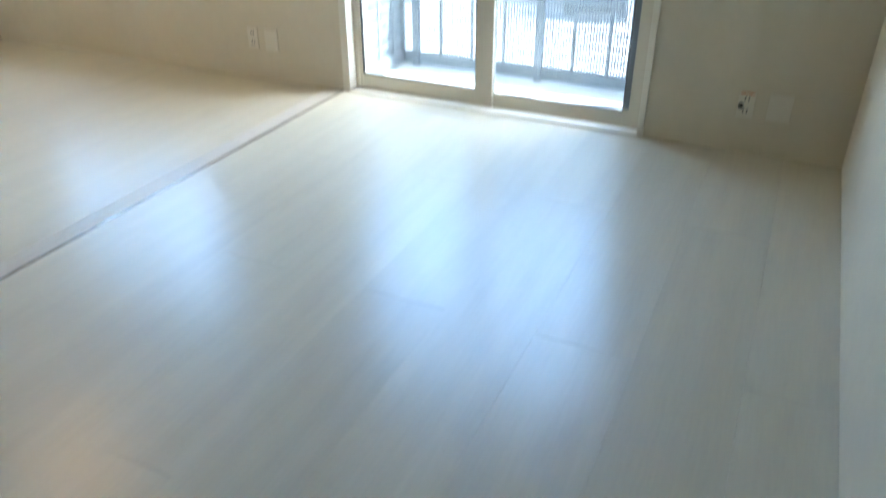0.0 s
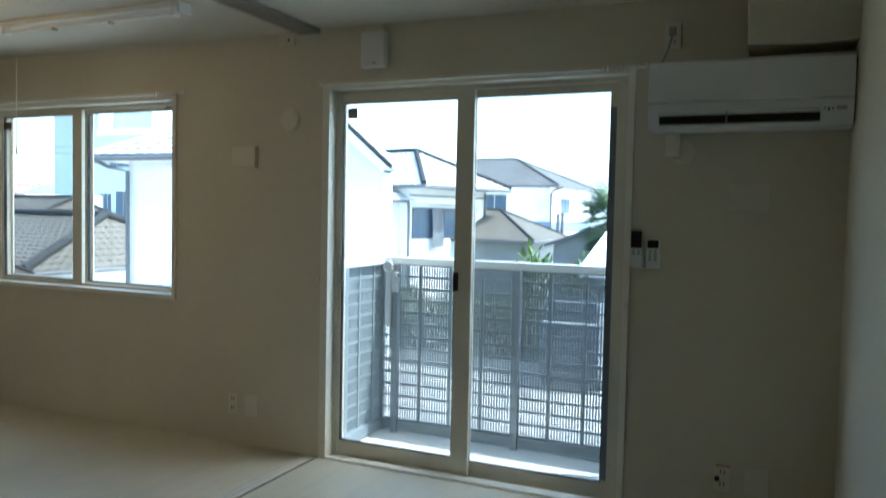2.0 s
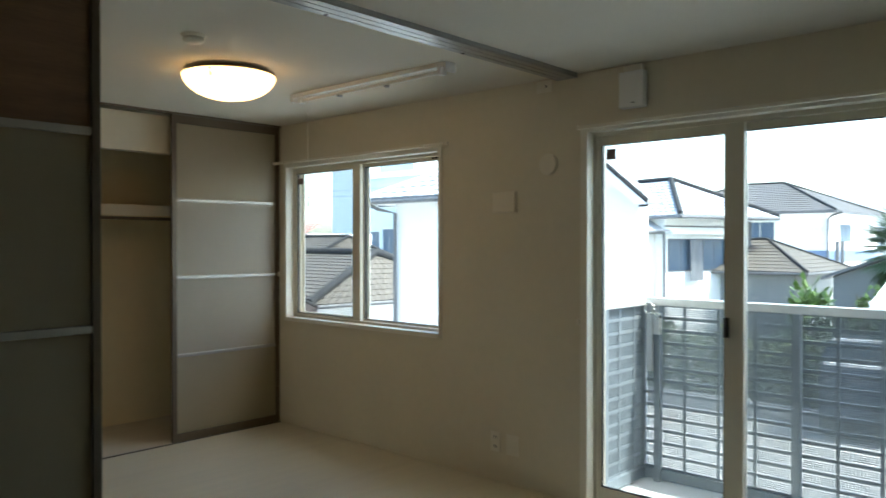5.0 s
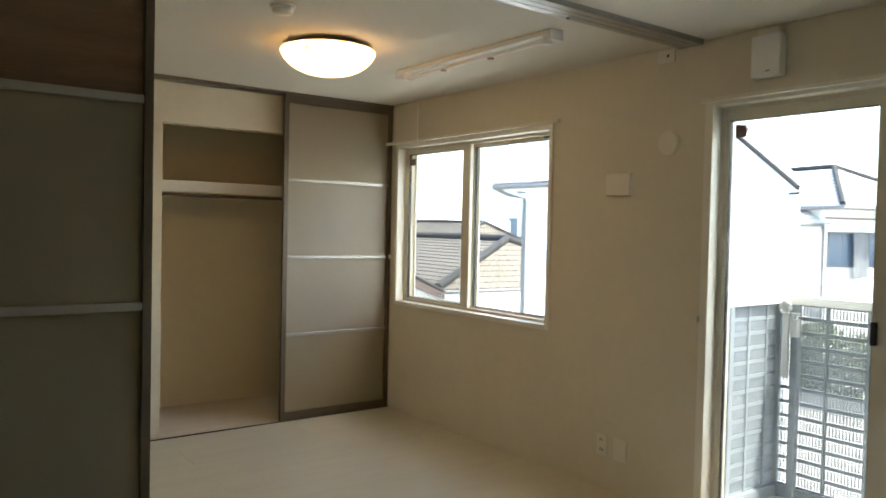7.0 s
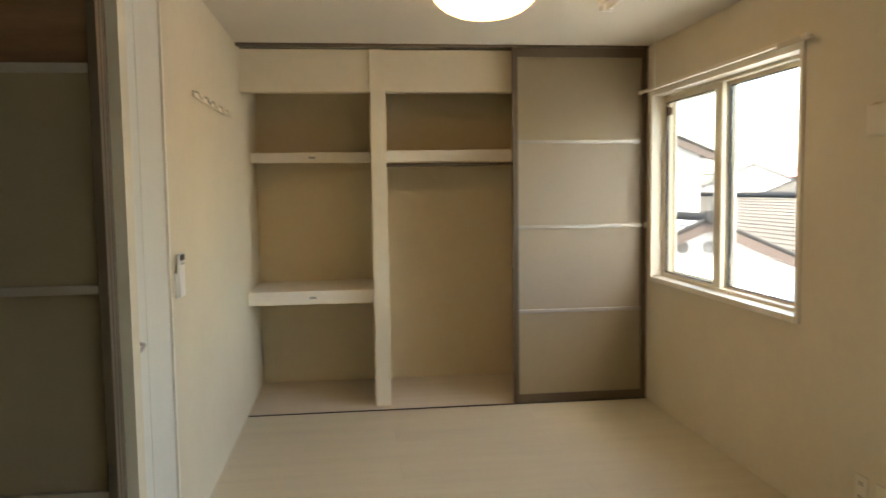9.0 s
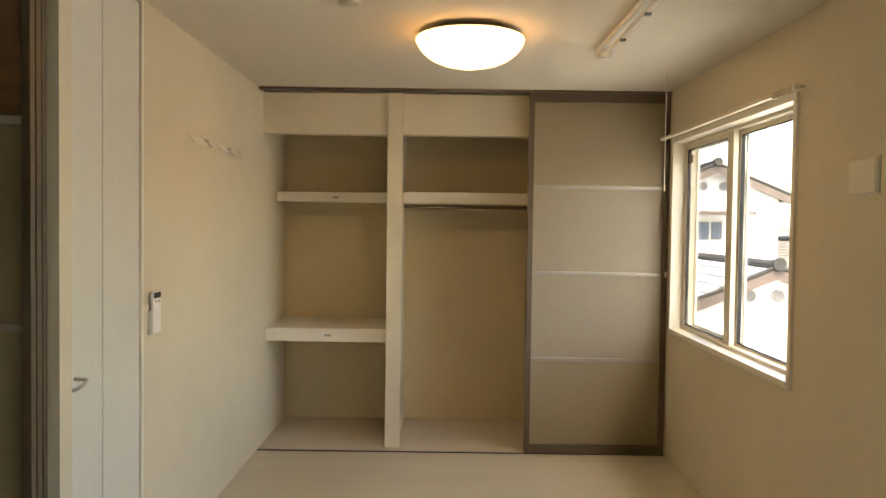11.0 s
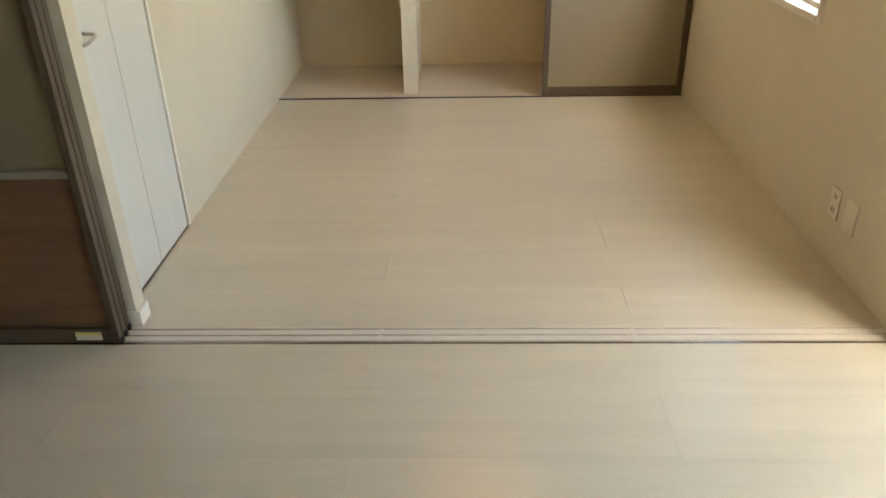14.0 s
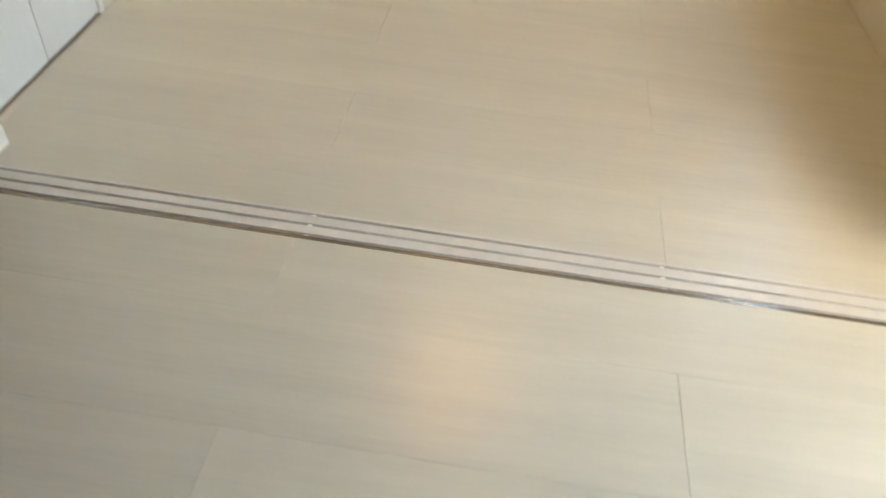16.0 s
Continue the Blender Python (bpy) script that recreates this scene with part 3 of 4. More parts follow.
part("power_cord", pipe(bmesh.new(), [(1.93, -0.03, 2.23), (1.928, -0.045, 2.20), (1.915, -0.05, 2.15), (1.895, -0.06, 2.10), (1.89, -0.08, 2.066)], 0.0045), GREY, pl, smooth=True)


def remote(x0, x1, z0, z1, m, label, screen, buttons):
    """A hand-held control in its wall cradle; m carries it to its wall."""
    r = thing("remote_control", 0, 0, 0, label, "remote control", "remote controls")
    r.matrix_basis = m
    part("cradle", B(x0 - 0.004, x1 + 0.004, -0.014, 0, z0 - 0.004, z0 + 0.55 * (z1 - z0), bev=0.003), ACWHITE, r, local=True)
    b = part("case", B(x0, x1, -0.026, -0.014, z0, z1, bev=0.004), ACWHITE, r, local=True)
    part("screen", B(x0 + 0.004, x1 - 0.004, -0.0275, -0.026, z1 - screen, z1 - 0.005), BLACK, b)
    for i in range(buttons):
        for j in range(2):
            bx = x0 + (x1 - x0) * (0.3 + 0.4 * j)
            bz = z1 - screen - 0.014 - 0.013 * i
            part("button", B(bx - 0.007, bx + 0.007, -0.0280, -0.026, bz - 0.004, bz + 0.004, bev=0.001), GREY, b)


remote(-0.029, 0.029, 0, 0.172, pose(1.80, 0, 1.169), "white air conditioner remote in a wall cradle", 0.085, 2)
remote(-0.029, 0.029, 0, 0.135, pose(1.876, 0, 1.165), "small white remote with a dark display on the wall", 0.042, 4)
remote(-0.042, 0.042, 0, 0.175, pose(-0.965, YS, 1.042, 0, 0, 180), "white lamp remote hung on the bedroom wall", 0.028, 1)

hk = thing("hook_rail", -1.84, YS, 1.93, "white wall rail with coat hooks", "hook rail")
part("rail", B(-2.27, -1.40, YS, YS + 0.014, 1.895, 1.925, bev=0.003), PLASTIC, hk)
for x in (-1.42, -1.62, -1.80, -2.02, -2.22):
    part("hook", pipe(bmesh.new(), [(x, YS + 0.012, 1.92), (x, YS + 0.03, 1.915), (x, YS + 0.036, 1.895), (x, YS + 0.042, 1.885), (x, YS + 0.052, 1.895)], 0.006), PLASTIC if x != -1.62 else STEEL, hk, smooth=True)

# ---- air conditioner ----
ac = thing("air_conditioner", 2.26, 0, 1.775, "white split air conditioner with a dark open outlet slot", "air conditioner")
AX0, AX1 = 1.862, 2.655
part("body", extrude_x(bmesh.new(), [(0, 1.785), (0, 2.058), (-0.02, 2.068), (-0.185, 2.068), (-0.195, 2.06), (-0.198, 1.885), (-0.192, 1.87), (-0.19, 1.84), (-0.150, 1.835), (-0.135, 1.80), (-0.13, 1.785)], AX0, AX1), ACWHITE, ac)
part("front_panel", extrude_x(bmesh.new(), [(-0.1985, 1.892), (-0.1985, 2.055), (-0.205, 2.066), (-0.212, 2.066), (-0.220, 2.055), (-0.222, 1.90), (-0.219, 1.892)], AX0, AX1), ACWHITE, ac)
part("chin", extrude_x(bmesh.new(), [(-0.130, 1.779), (-0.130, 1.785), (-0.19, 1.800), (-0.200, 1.800), (-0.196, 1.788), (-0.17, 1.779)], AX0 + 0.03, AX1 - 0.03), ACWHITE, ac)
for a, b in ((AX0, AX0 + 0.045), (AX1 - 0.118, AX1)):
    part("cheek", extrude_x(bmesh.new(), [(-0.10, 1.779), (-0.10, 1.886), (-0.213, 1.886), (-0.216, 1.85), (-0.208, 1.81), (-0.19, 1.787), (-0.17, 1.779)], a, b), ACWHITE, ac)
part("lower_lip", extrude_x(bmesh.new(), [(-0.192, 1.852), (-0.192, 1.886), (-0.214, 1.886), (-0.216, 1.854)], AX0 + 0.045, AX1 - 0.118), ACWHITE, ac)
part("outlet", extrude_x(bmesh.new(), [(-0.140, 1.803), (-0.155, 1.848), (-0.188, 1.850), (-0.186, 1.806)], AX0 + 0.045, AX1 - 0.118), BLACK, ac)
part("flap", extrude_x(bmesh.new(), [(-0.190, 1.818), (-0.200, 1.828), (-0.203, 1.826), (-0.193, 1.815)], AX0 + 0.06, AX1 - 0.128), GROOVE, ac)
part("vane_post", B(2.18, 2.185, -0.201, -0.187, 1.806, 1.852), GREY, ac)
part("display", B(AX1 - 0.062, AX1 - 0.025, -0.2172, -0.212, 1.842, 1.858), GREY, ac)
for i in range(3):
    part("legend_bar", B(AX1 - 0.108 + 0.014 * i, AX1 - 0.099 + 0.014 * i, -0.2172, -0.212, 1.846 - 0.006 * (i % 2), 1.852), BLACK, ac)
# black strip in the gap to the wall, in place of its shade
part("gap_shade", B(AX1, AX1 + 0.006, -0.19, 0, 1.80, 2.05), BLACK, ac)
sl = thing("pipe_sleeve", 1.945, 0, 1.66, "white elbow sleeve where the cooling pipe enters the wall", "pipe cover")
part("elbow", B(1.918, 1.982, -0.075, 0, 1.672, 1.782, bev=0.018), PLATE, sl)
part("flange", rod(bmesh.new(), (1.985, -0.010, 1.70), (1.985, 0, 1.70), 0.055, 24), PLATE, sl)

# ---- ceiling fittings ----
LX, LY = -1.305, -1.372
lamp = thing("ceiling_light", LX, LY, 2.235, "round domed ceiling light glowing warm", "ceiling light")
part("base", lathe(bmesh.new(), [(0.165, 2.40), (0.165, 2.372), (0.158, 2.369)], LX, LY), LAMPBASE, lamp, "brown metal ceiling plate")
# ring added to block upward light and shrink the halo on the ceiling
part("top_shield", lathe(bmesh.new(), [(0.157, 2.3685), (0.242, 2.3685)], LX, LY), LAMPBASE, lamp, "added rim above the dome that holds its light off the ceiling")
part("diffuser", lathe(bmesh.new(), [(0.240, 2.3675), (0.247, 2.366), (0.250, 2.360), (0.247, 2.346), (0.234, 2.322), (0.211, 2.297), (0.178, 2.273), (0.135, 2.254), (0.085, 2.242), (0.035, 2.236), (0.006, 2.235)], LX, LY), DIFFUSER, lamp, "glowing white dome", smooth=True)
for a in (-0.95, 1.15, 3.25):
    u = Vector((math.cos(a), math.sin(a), 0))
    v = Vector((-u.y, u.x, 0))
    clip = bmesh.new()
    q = [Vector((LX, LY, z)) + u * r + v * w for r, z, w in ((0.2515, 2.360, -0.004), (0.2515, 2.360, 0.004), (0.2365, 2.322, 0.004), (0.2365, 2.322, -0.004))]
    clip.faces.new([clip.verts.new(c) for c in q])
    bmesh.ops.solidify(clip, geom=list(clip.faces), thickness=0.002)
    part("clip", clip, LAMPBASE, lamp)
sm = thing("smoke_alarm", -0.805, -1.862, 2.365, "small round white smoke alarm on the ceiling", "smoke alarm")
part("base", lathe(bmesh.new(), [(0.055, 2.40), (0.055, 2.39), (0.05, 2.386)], -0.805, -1.862, 28), PLASTIC, sm)
part("head", lathe(bmesh.new(), [(0.046, 2.386), (0.046, 2.372), (0.038, 2.364), (0.01, 2.362)], -0.805, -1.862, 28), PLASTIC, sm, smooth=True)
dr = thing("drying_rack", -0.96, -0.69, 2.34, "white ceiling-mounted clothes drying bar with a pull cord", "drying rack")
part("housing", B(-1.61, -0.31, -0.728, -0.716, 2.376, 2.40, bev=0.003), ACWHITE, dr)
part("back_plate", B(-1.61, -0.31, -0.716, -0.652, 2.388, 2.40, bev=0.003), ACWHITE, dr)
for x in (-1.628, -0.31):
    part("end_block", B(x, x + 0.018, -0.730, -0.650, 2.350, 2.40, bev=0.004), ACWHITE, dr)
part("pole", rod(bmesh.new(), (-1.565, -0.700, 2.354), (-0.335, -0.700, 2.354), 0.012, 14), ACWHITE, dr, "white enamelled pole", smooth=False)
for x in (-1.568, -0.362):
    part("pole_holder", B(x, x + 0.03, -0.722, -0.678, 2.336, 2.388, bev=0.006), ACWHITE, dr)
for x in (-1.19, -0.78):
    part("catch", B(x, x + 0.022, -0.713, -0.688, 2.332, 2.345, bev=0.003), GREY, dr)
CX, CY = -2.10, -0.235
cd = thing("pull_cord", CX, CY, 1.72, "thin white pull cord hanging from the ceiling", "cord")
part("cord", rod(bmesh.new(), (CX, CY, 1.76), (CX, CY, 2.40), 0.0022, 6), CORD, cd)
part("toggle", rod(bmesh.new(), (CX, CY, 1.72), (CX, CY, 1.76), 0.007, 10, 0.004), PLASTIC, cd)

# ---- balcony ----
BZ = -0.11
solid("balcony_floor", B(-0.13, 2.9, 0.15, 1.08, BZ - 0.18, BZ), BALC, "pale sheet-covered balcony floor in sunlight", "balcony floor", "structure")
# eave is out of view, added and sized to block direct sun indoors
solid("eave", B(-4.2, 3.4, 0.15, 0.56, 2.52, 2.66), STUCCO, "unseen white eave added over the balcony to keep sun out of the rooms", "eave", "structure")
solid("wall_outer", B(2.79, 2.90, 0.15, 1.08, BZ, 2.52), STUCCO, "white side wall of the balcony", "wall", "structure")
rl = thing("balcony_railing", 1.2, 1.0, BZ, "grey aluminium balcony railing with perforated infill and pale cap", "railing")
part("top_rail", B(-0.115, 2.79, 0.965, 1.035, 1.045, 1.095, bev=0.006), RAILTOP, rl)
part("top_rail", B(-0.115, -0.042, 0.15, 0.965, 1.045, 1.095, bev=0.006), RAILTOP, rl)
part("bottom_rail", B(-0.05, 2.79, 0.975, 1.03, BZ + 0.012, -0.028, bev=0.006), RAIL, rl)
part("bottom_rail", B(-0.11, -0.05, 0.15, 1.03, BZ + 0.012, -0.028, bev=0.006), RAIL, rl)
for x in (0.040, 0.905, 1.76, 2.6):
    part("post", B(x - 0.022, x + 0.022, 0.955, 0.999, BZ, 1.045, bev=0.004), RAIL, rl)
part("corner_post", B(-0.102, -0.057, 0.98, 1.025, BZ, 1.045, bev=0.004), RAIL, rl)
part("post", B(-0.058, -0.016, 0.40, 0.44, BZ, 1.045, bev=0.004), RAIL, rl)
ROWS, Z0, Z1 = 13, -0.028, 1.045
st = (Z1 - Z0) / ROWS
for i in range(ROWS + 1):
    z = Z0 + i * st
    a, b = max(Z0, z - 0.011), min(Z1, z + 0.011)
    part("slat", B(-0.055, 2.79, 1.0, 1.012, a, b), RAIL, rl)
    part("slat", B(-0.092, -0.08, 0.15, 0.98, a, b), RAIL, rl)
for i in range(11):
    x = 0.208 + 0.2275 * i
    part("bar", B(x - 0.009, x + 0.009, 0.994, 1.0, Z0, Z1), RAIL, rl)
for i in range(4):
    y = 0.30 + 0.19 * i
    part("bar", B(-0.08, -0.074, y - 0.009, y + 0.009, Z0, Z1), RAIL, rl)
bm, bl = bmesh.new(), bmesh.new()
for i in range(ROWS):
    for k in range(1, 5):
        z = Z0 + i * st + 0.011 + (st - 0.022) * k / 5
        slab(bm, -0.055, 2.79, 1.004, 1.007, z - 0.0028, z + 0.0028)
        slab(bl, -0.088, -0.085, 0.15, 0.98, z - 0.002, z + 0.002)
for i in range(152):
    x = -0.04 + 0.0185 * i
    slab(bm, x - 0.0042, x + 0.0042, 1.003, 1.008, Z0, Z1)
part("perforated_infill", bm, RAIL, rl, kind="stuff")
for i in range(50):
    y = 0.16 + 0.0165 * i
    slab(bl, -0.089, -0.083, y - 0.0025, y + 0.0025, Z0, Z1)
part("perforated_infill", bl, RAIL, rl, kind="stuff")
ph = thing("laundry_pole_bracket", 0.0, 0.95, 0.6, "galvanised laundry pole bracket clamped to the railing post", "pole bracket")
part("arm", B(-0.012, 0.028, 0.915, 0.935, 0.62, 1.06, bev=0.004), STEEL, ph)
part("clamp", B(0.028, 0.075, 0.92, 0.955, 0.86, 1.0, bev=0.004), STEEL, ph)
part("ring", pipe(bmesh.new(), [(0.008 + 0.035 * math.cos(a), 0.91, 1.03 + 0.035 * math.sin(a)) for a in (2 * math.pi * i / 16 for i in range(17))], 0.006), STEEL, ph, smooth=True)

# ---- ground ----
GZ = -3.05
solid("ground", slab(bmesh.new(), -900, 900, 0.3, 1500, GZ - 0.2, GZ), ASPHALT, "sun-bleached paving and street ground", "ground", "structure")
solid("wall_below", B(-3.8, 2.9, 0.0, 0.15, GZ, -0.3), STUCCO, "white outer wall of the storey below", "wall", "structure")


# ---- houses ----
def frame_of(o, u, v):
    """A map from (along, up the slope, out) to places on a plane."""
    o, u, v = Vector(o), Vector(u).normalized(), Vector(v).normalized()
    n = u.cross(v)
    return lambda a, b, c: o + u * a + v * b + n * c


def tiled_plane(bm, at, l0, r0, l1, r1, height, course=0.27, wave=0.27, lift=0.035):
    """Overlapping wavy tile courses on a roof plane that narrows from l0..r0 to l1..r1."""
    rows = max(1, round(height / course))
    for i in range(rows):
        f0, f1 = i / rows, (i + 1) / rows
        a0, b0 = l0 + (l1 - l0) * f0, r0 + (r1 - r0) * f0
        a1, b1 = l0 + (l1 - l0) * f1, r0 + (r1 - r0) * f1
        k = max(2, int((b0 - a0) / wave * 4))
        lo, hi, ed = [], [], []
        for j in range(k + 1):
            s = j / k
            w = 0.5 * lift * math.sin(2 * math.pi * (a0 + (b0 - a0) * s) / wave)
            lo.append(bm.verts.new(at(a0 + (b0 - a0) * s, height * f0 - 0.02, lift + w)))
            ed.append(bm.verts.new(at(a0 + (b0 - a0) * s, height * f0 - 0.02, 0)))
            hi.append(bm.verts.new(at(a1 + (b1 - a1) * s, height * f1, 0.004 + 0.4 * w)))
        for j in range(k):
            bm.faces.new((lo[j], lo[j + 1], hi[j + 1], hi[j]))
            bm.faces.new((ed[j], ed[j + 1], lo[j + 1], lo[j]))


def hip_roof(p, x0, x1, y0, y1, ze, zr, inset, tile, ridge, rr=0.09, c=0.27, lift=0.035, wv=0.27):
    """A hipped roof with ridge along the longer side, tiles, hips and soffit."""
    ym = (y0 + y1) / 2
    ra, rb = x0 + inset, x1 - inset
    rise, run = zr - ze, (y1 - y0) / 2
    bm = bmesh.new()
    L = x1 - x0
    h = math.hypot(run, rise)
    tiled_plane(bm, frame_of((x0, y0, ze), (1, 0, 0), (0, run, rise)), 0, L, inset, L - inset, h, c, wv, lift)
    tiled_plane(bm, frame_of((x1, y1, ze), (-1, 0, 0), (0, -run, rise)), 0, L, inset, L - inset, h, c, wv, lift)
    W = y1 - y0
    h2 = math.hypot(inset, rise)
    tiled_plane(bm, frame_of((x1, y0, ze), (0, 1, 0), (-inset, 0, rise)), 0, W, W / 2, W / 2, h2, c, wv, lift)
    tiled_plane(bm, frame_of((x0, y1, ze), (0, -1, 0), (inset, 0, rise)), 0, W, W / 2, W / 2, h2, c, wv, lift)
    roof = part("roof", bm, tile, p, local=True)
    part("soffit", slab(bmesh.new(), x0, x1, y0, y1, ze - 0.10, ze - 0.012), STUCCO, roof)
    for a, b in (((ra, ym, zr), (rb, ym, zr)), ((x0, y0, ze), (ra, ym, zr)), ((x0, y1, ze), (ra, ym, zr)), ((x1, y0, ze), (rb, ym, zr)), ((x1, y1, ze), (rb, ym, zr))):
        a, b = Vector(a) + Vector((0, 0, rr * 0.5)), Vector(b) + Vector((0, 0, rr * 0.5))
        part("ridge_tile", rod(bmesh.new(), a, b, rr, 10), ridge, roof)
    g = bmesh.new()
    for a, b in (((x0, y0), (x1, y0)), ((x1, y0), (x1, y1)), ((x0, y0), (x0, y1))):
        rod(g, (a[0], a[1], ze - 0.06), (b[0], b[1], ze - 0.06), 0.05, 8)
    part("gutter", g, GUTTER, roof)
    return roof


def house_window(p, face, x0, x1, z0, z1, y, shade=DARKGLASS, bars=1, rim=SASH):
    """A framed pane in a wall that faces -y (face 'y') or +x (face 'x')."""
    def bx(a, b, c, d, out0, out1):
        return slab(bmesh.new(), a, b, y - out1, y - out0, c, d) if face == "y" else slab(bmesh.new(), y + out0, y + out1, a, b, c, d)
    w = part("window", bx(x0, x1, z0, z1, 0.0, 0.03), rim, p, local=True)
    n = bars + 1
    for i in range(n):
        a = x0 + 0.04 + (x1 - x0 - 0.04) * i / n
        part("pane", bx(a, a + (x1 - x0 - 0.04) / n - 0.04, z0 + 0.04, z1 - 0.04, 0.03, 0.04), shade, w)
    return w


def gable_roof(p, x0, x1, y0, y1, ze, zr, tile, board, rr=0.08, over=0.25):
    """A gable roof with its ridge along y and a barge board on the -y end."""
    xm = (x0 + x1) / 2
    run, rise = (x1 - x0) / 2, zr - ze
    h = math.hypot(run, rise)
    L = y1 - y0 + over
    bm = bmesh.new()
    tiled_plane(bm, frame_of((x0, y1, ze), (0, -1, 0), (run, 0, rise)), 0, L, 0, L, h)
    tiled_plane(bm, frame_of((x1, y0 - over, ze), (0, 1, 0), (-run, 0, rise)), 0, L, 0, L, h)
    roof = part("roof", bm, tile, p, local=True)
    part("ridge_tile", rod(bmesh.new(), (xm, y0 - over, zr + rr * 0.4), (xm, y1, zr + rr * 0.4), rr, 10), RIDGE, roof)
    part("ridge_end", rod(bmesh.new(), (xm, y0 - over - 0.05, zr + 0.06), (xm, y0 - over + 0.06, zr + 0.05), rr * 1.2, 12), RIDGE, roof)
    for s in (-1, 1):
        e = bmesh.new()
        a, b = Vector((xm, 0, zr)), Vector((xm + s * run, 0, ze))
        for yy, dz, t in ((y0 - over, -0.16, 0.05),):
            q = [(a.x, yy, a.z - 0.01), (b.x, yy, b.z - 0.01), (b.x, yy, b.z + dz), (a.x, yy, a.z + dz)]
            f = [e.verts.new(c) for c in q] + [e.verts.new((c[0], c[1] + t, c[2])) for c in q]
            for k in ((0, 1, 2, 3), (7, 6, 5, 4), (0, 4, 5, 1), (1, 5, 6, 2), (2, 6, 7, 3), (3, 7, 4, 0)):
                e.faces.new([f[i] for i in k])
        part("barge_board", e, board, roof)
        part("verge_tile", rod(bmesh.new(), (a.x, y0 - over + 0.02, a.z + 0.025), (b.x, y0 - over + 0.02, b.z + 0.025), 0.035, 8), RIDGE, roof)
        part("soffit", slab(bmesh.new(), min(b.x, b.x - s * 0.12), max(b.x, b.x - s * 0.12), y0 - over, y1, ze - 0.05, ze - 0.02), STUCCO, roof)
    return roof


def gable_wall(p, x0, x1, y0, y1, z0, ze, zr, material):
    """Body of a gabled house, its gable towards -y."""
    bm = bmesh.new()
    xm = (x0 + x1) / 2
    out = [(x0, z0), (x1, z0), (x1, ze), (xm, zr), (x0, ze)]
    a = [bm.verts.new((x, y0, z)) for x, z in out]
    b = [bm.verts.new((x, y1, z)) for x, z in out]
    for i in range(5):
        bm.faces.new((a[i], a[(i + 1) % 5], b[(i + 1) % 5], b[i]))
    bm.faces.new(a[::-1])
    bm.faces.new(b)
    return part("wall", bm, material, p, local=True)


# white house close by, hipped body with a gabled wing
ha = thing("house", -5.0, 8.0, GZ, "white plastered two-storey house with silver tile roof and gabled wing", "house")
h = ha.matrix_basis.inverted().translation
def lo(*c):
    return (c[0] + h.x, c[1] + h.x, c[2] + h.y, c[3] + h.y, c[4] + h.z, c[5] + h.z)
part("wall", B(-7.5, -4.5, 5.85, 9.0, GZ, 2.14), STUCCO, ha)
hip_roof(ha, -7.9 + h.x, -4.3 + h.x, 5.45 + h.y, 9.4 + h.y, 2.24 + h.z, 3.15 + h.z, 1.75, TILE_SILVER, TILE_SILVER, 0.05, 0.25, 0.022, 0.25)
gable_wall(ha, -4.10 + h.x, -2.62 + h.x, 5.7 + h.y, 5.98 + h.y, h.z + GZ, 2.03 + h.z, 2.70 + h.z, STUCCO)
gable_roof(ha, -4.34 + h.x, -2.38 + h.x, 5.7 + h.y, 5.9 + h.y, 1.98 + h.z, 2.80 + h.z, TILE_SILVER, STUCCO, rr=0.06, over=0.22)
part("downpipe", pipe(bmesh.new(), [(-7.86, 5.44, 2.16), (-7.7, 5.6, 2.05), (-7.46, 5.78, 1.98), (-7.46, 5.80, -3.0)], 0.035), GUTTER, ha)
part("vent_grille", B(-3.52, -3.38, 5.68, 5.7, 2.1, 2.34), SASH, ha)

# narrow white house seen corner-on
hb = thing("house", -7.784, 17.94, GZ, "white house with silver hipped tile roof and laundry hung out", "house", rz=-15.5)
part("wall", slab(bmesh.new(), -7.0, -0.55, 0.0, 4.1, 0, 5.25), STUCCO, hb, local=True)
hip_roof(hb, -7.4, 0.35, -0.35, 4.43, 5.33, 6.61, 2.45, TILE_SILVER, RIDGE, 0.085, 0.25, 0.028, 0.25)
house_window(hb, "x", 0.12, 3.3, 3.60, 4.62, -0.55, bars=5, rim=GUTTER)
part("window_hood", slab(bmesh.new(), -0.55, -0.25, 0.0, 3.5, 4.76, 4.82), STUCCO, hb, local=True)
part("wall_trim", slab(bmesh.new(), -0.55, -0.52, 0.0, 4.1, 4.98, 5.03), GUTTER, hb, local=True)
part("wing_wall", slab(bmesh.new(), -6.0, -0.95, -2.4, 0.0, 0, 4.78), STUCCO, hb, local=True)
bm = bmesh.new()
tiled_plane(bm, frame_of((-0.5, -2.7, 4.85), (0, 1, 0), (-1.9, 0, 1.0)), 0, 2.9, 0, 2.9, 2.15)
part("wing_roof", bm, TILE_SILVER, hb, local=True)
part("wing_gutter", rod(bmesh.new(), (-0.5, -2.7, 4.81), (-0.5, -0.1, 4.81), 0.05, 8), GUTTER, hb, local=True)
part("wing_ridge", rod(bmesh.new(), (-2.4, -2.7, 5.88), (-2.4, 0.4, 5.88), 0.09, 10), RIDGE, hb, local=True)
part("downpipe", pipe(bmesh.new(), [(-0.48, -0.12, 4.78), (-0.49, -0.12, 4.70), (-0.50, -0.08, 4.6), (-0.50, -0.05, 0.0)], 0.045), GUTTER, hb, local=True)
part("corner_pipe", rod(bmesh.new(), (-0.5, 4.06, 0), (-0.5, 4.06, 5.2), 0.045, 8), GUTTER, hb, local=True)
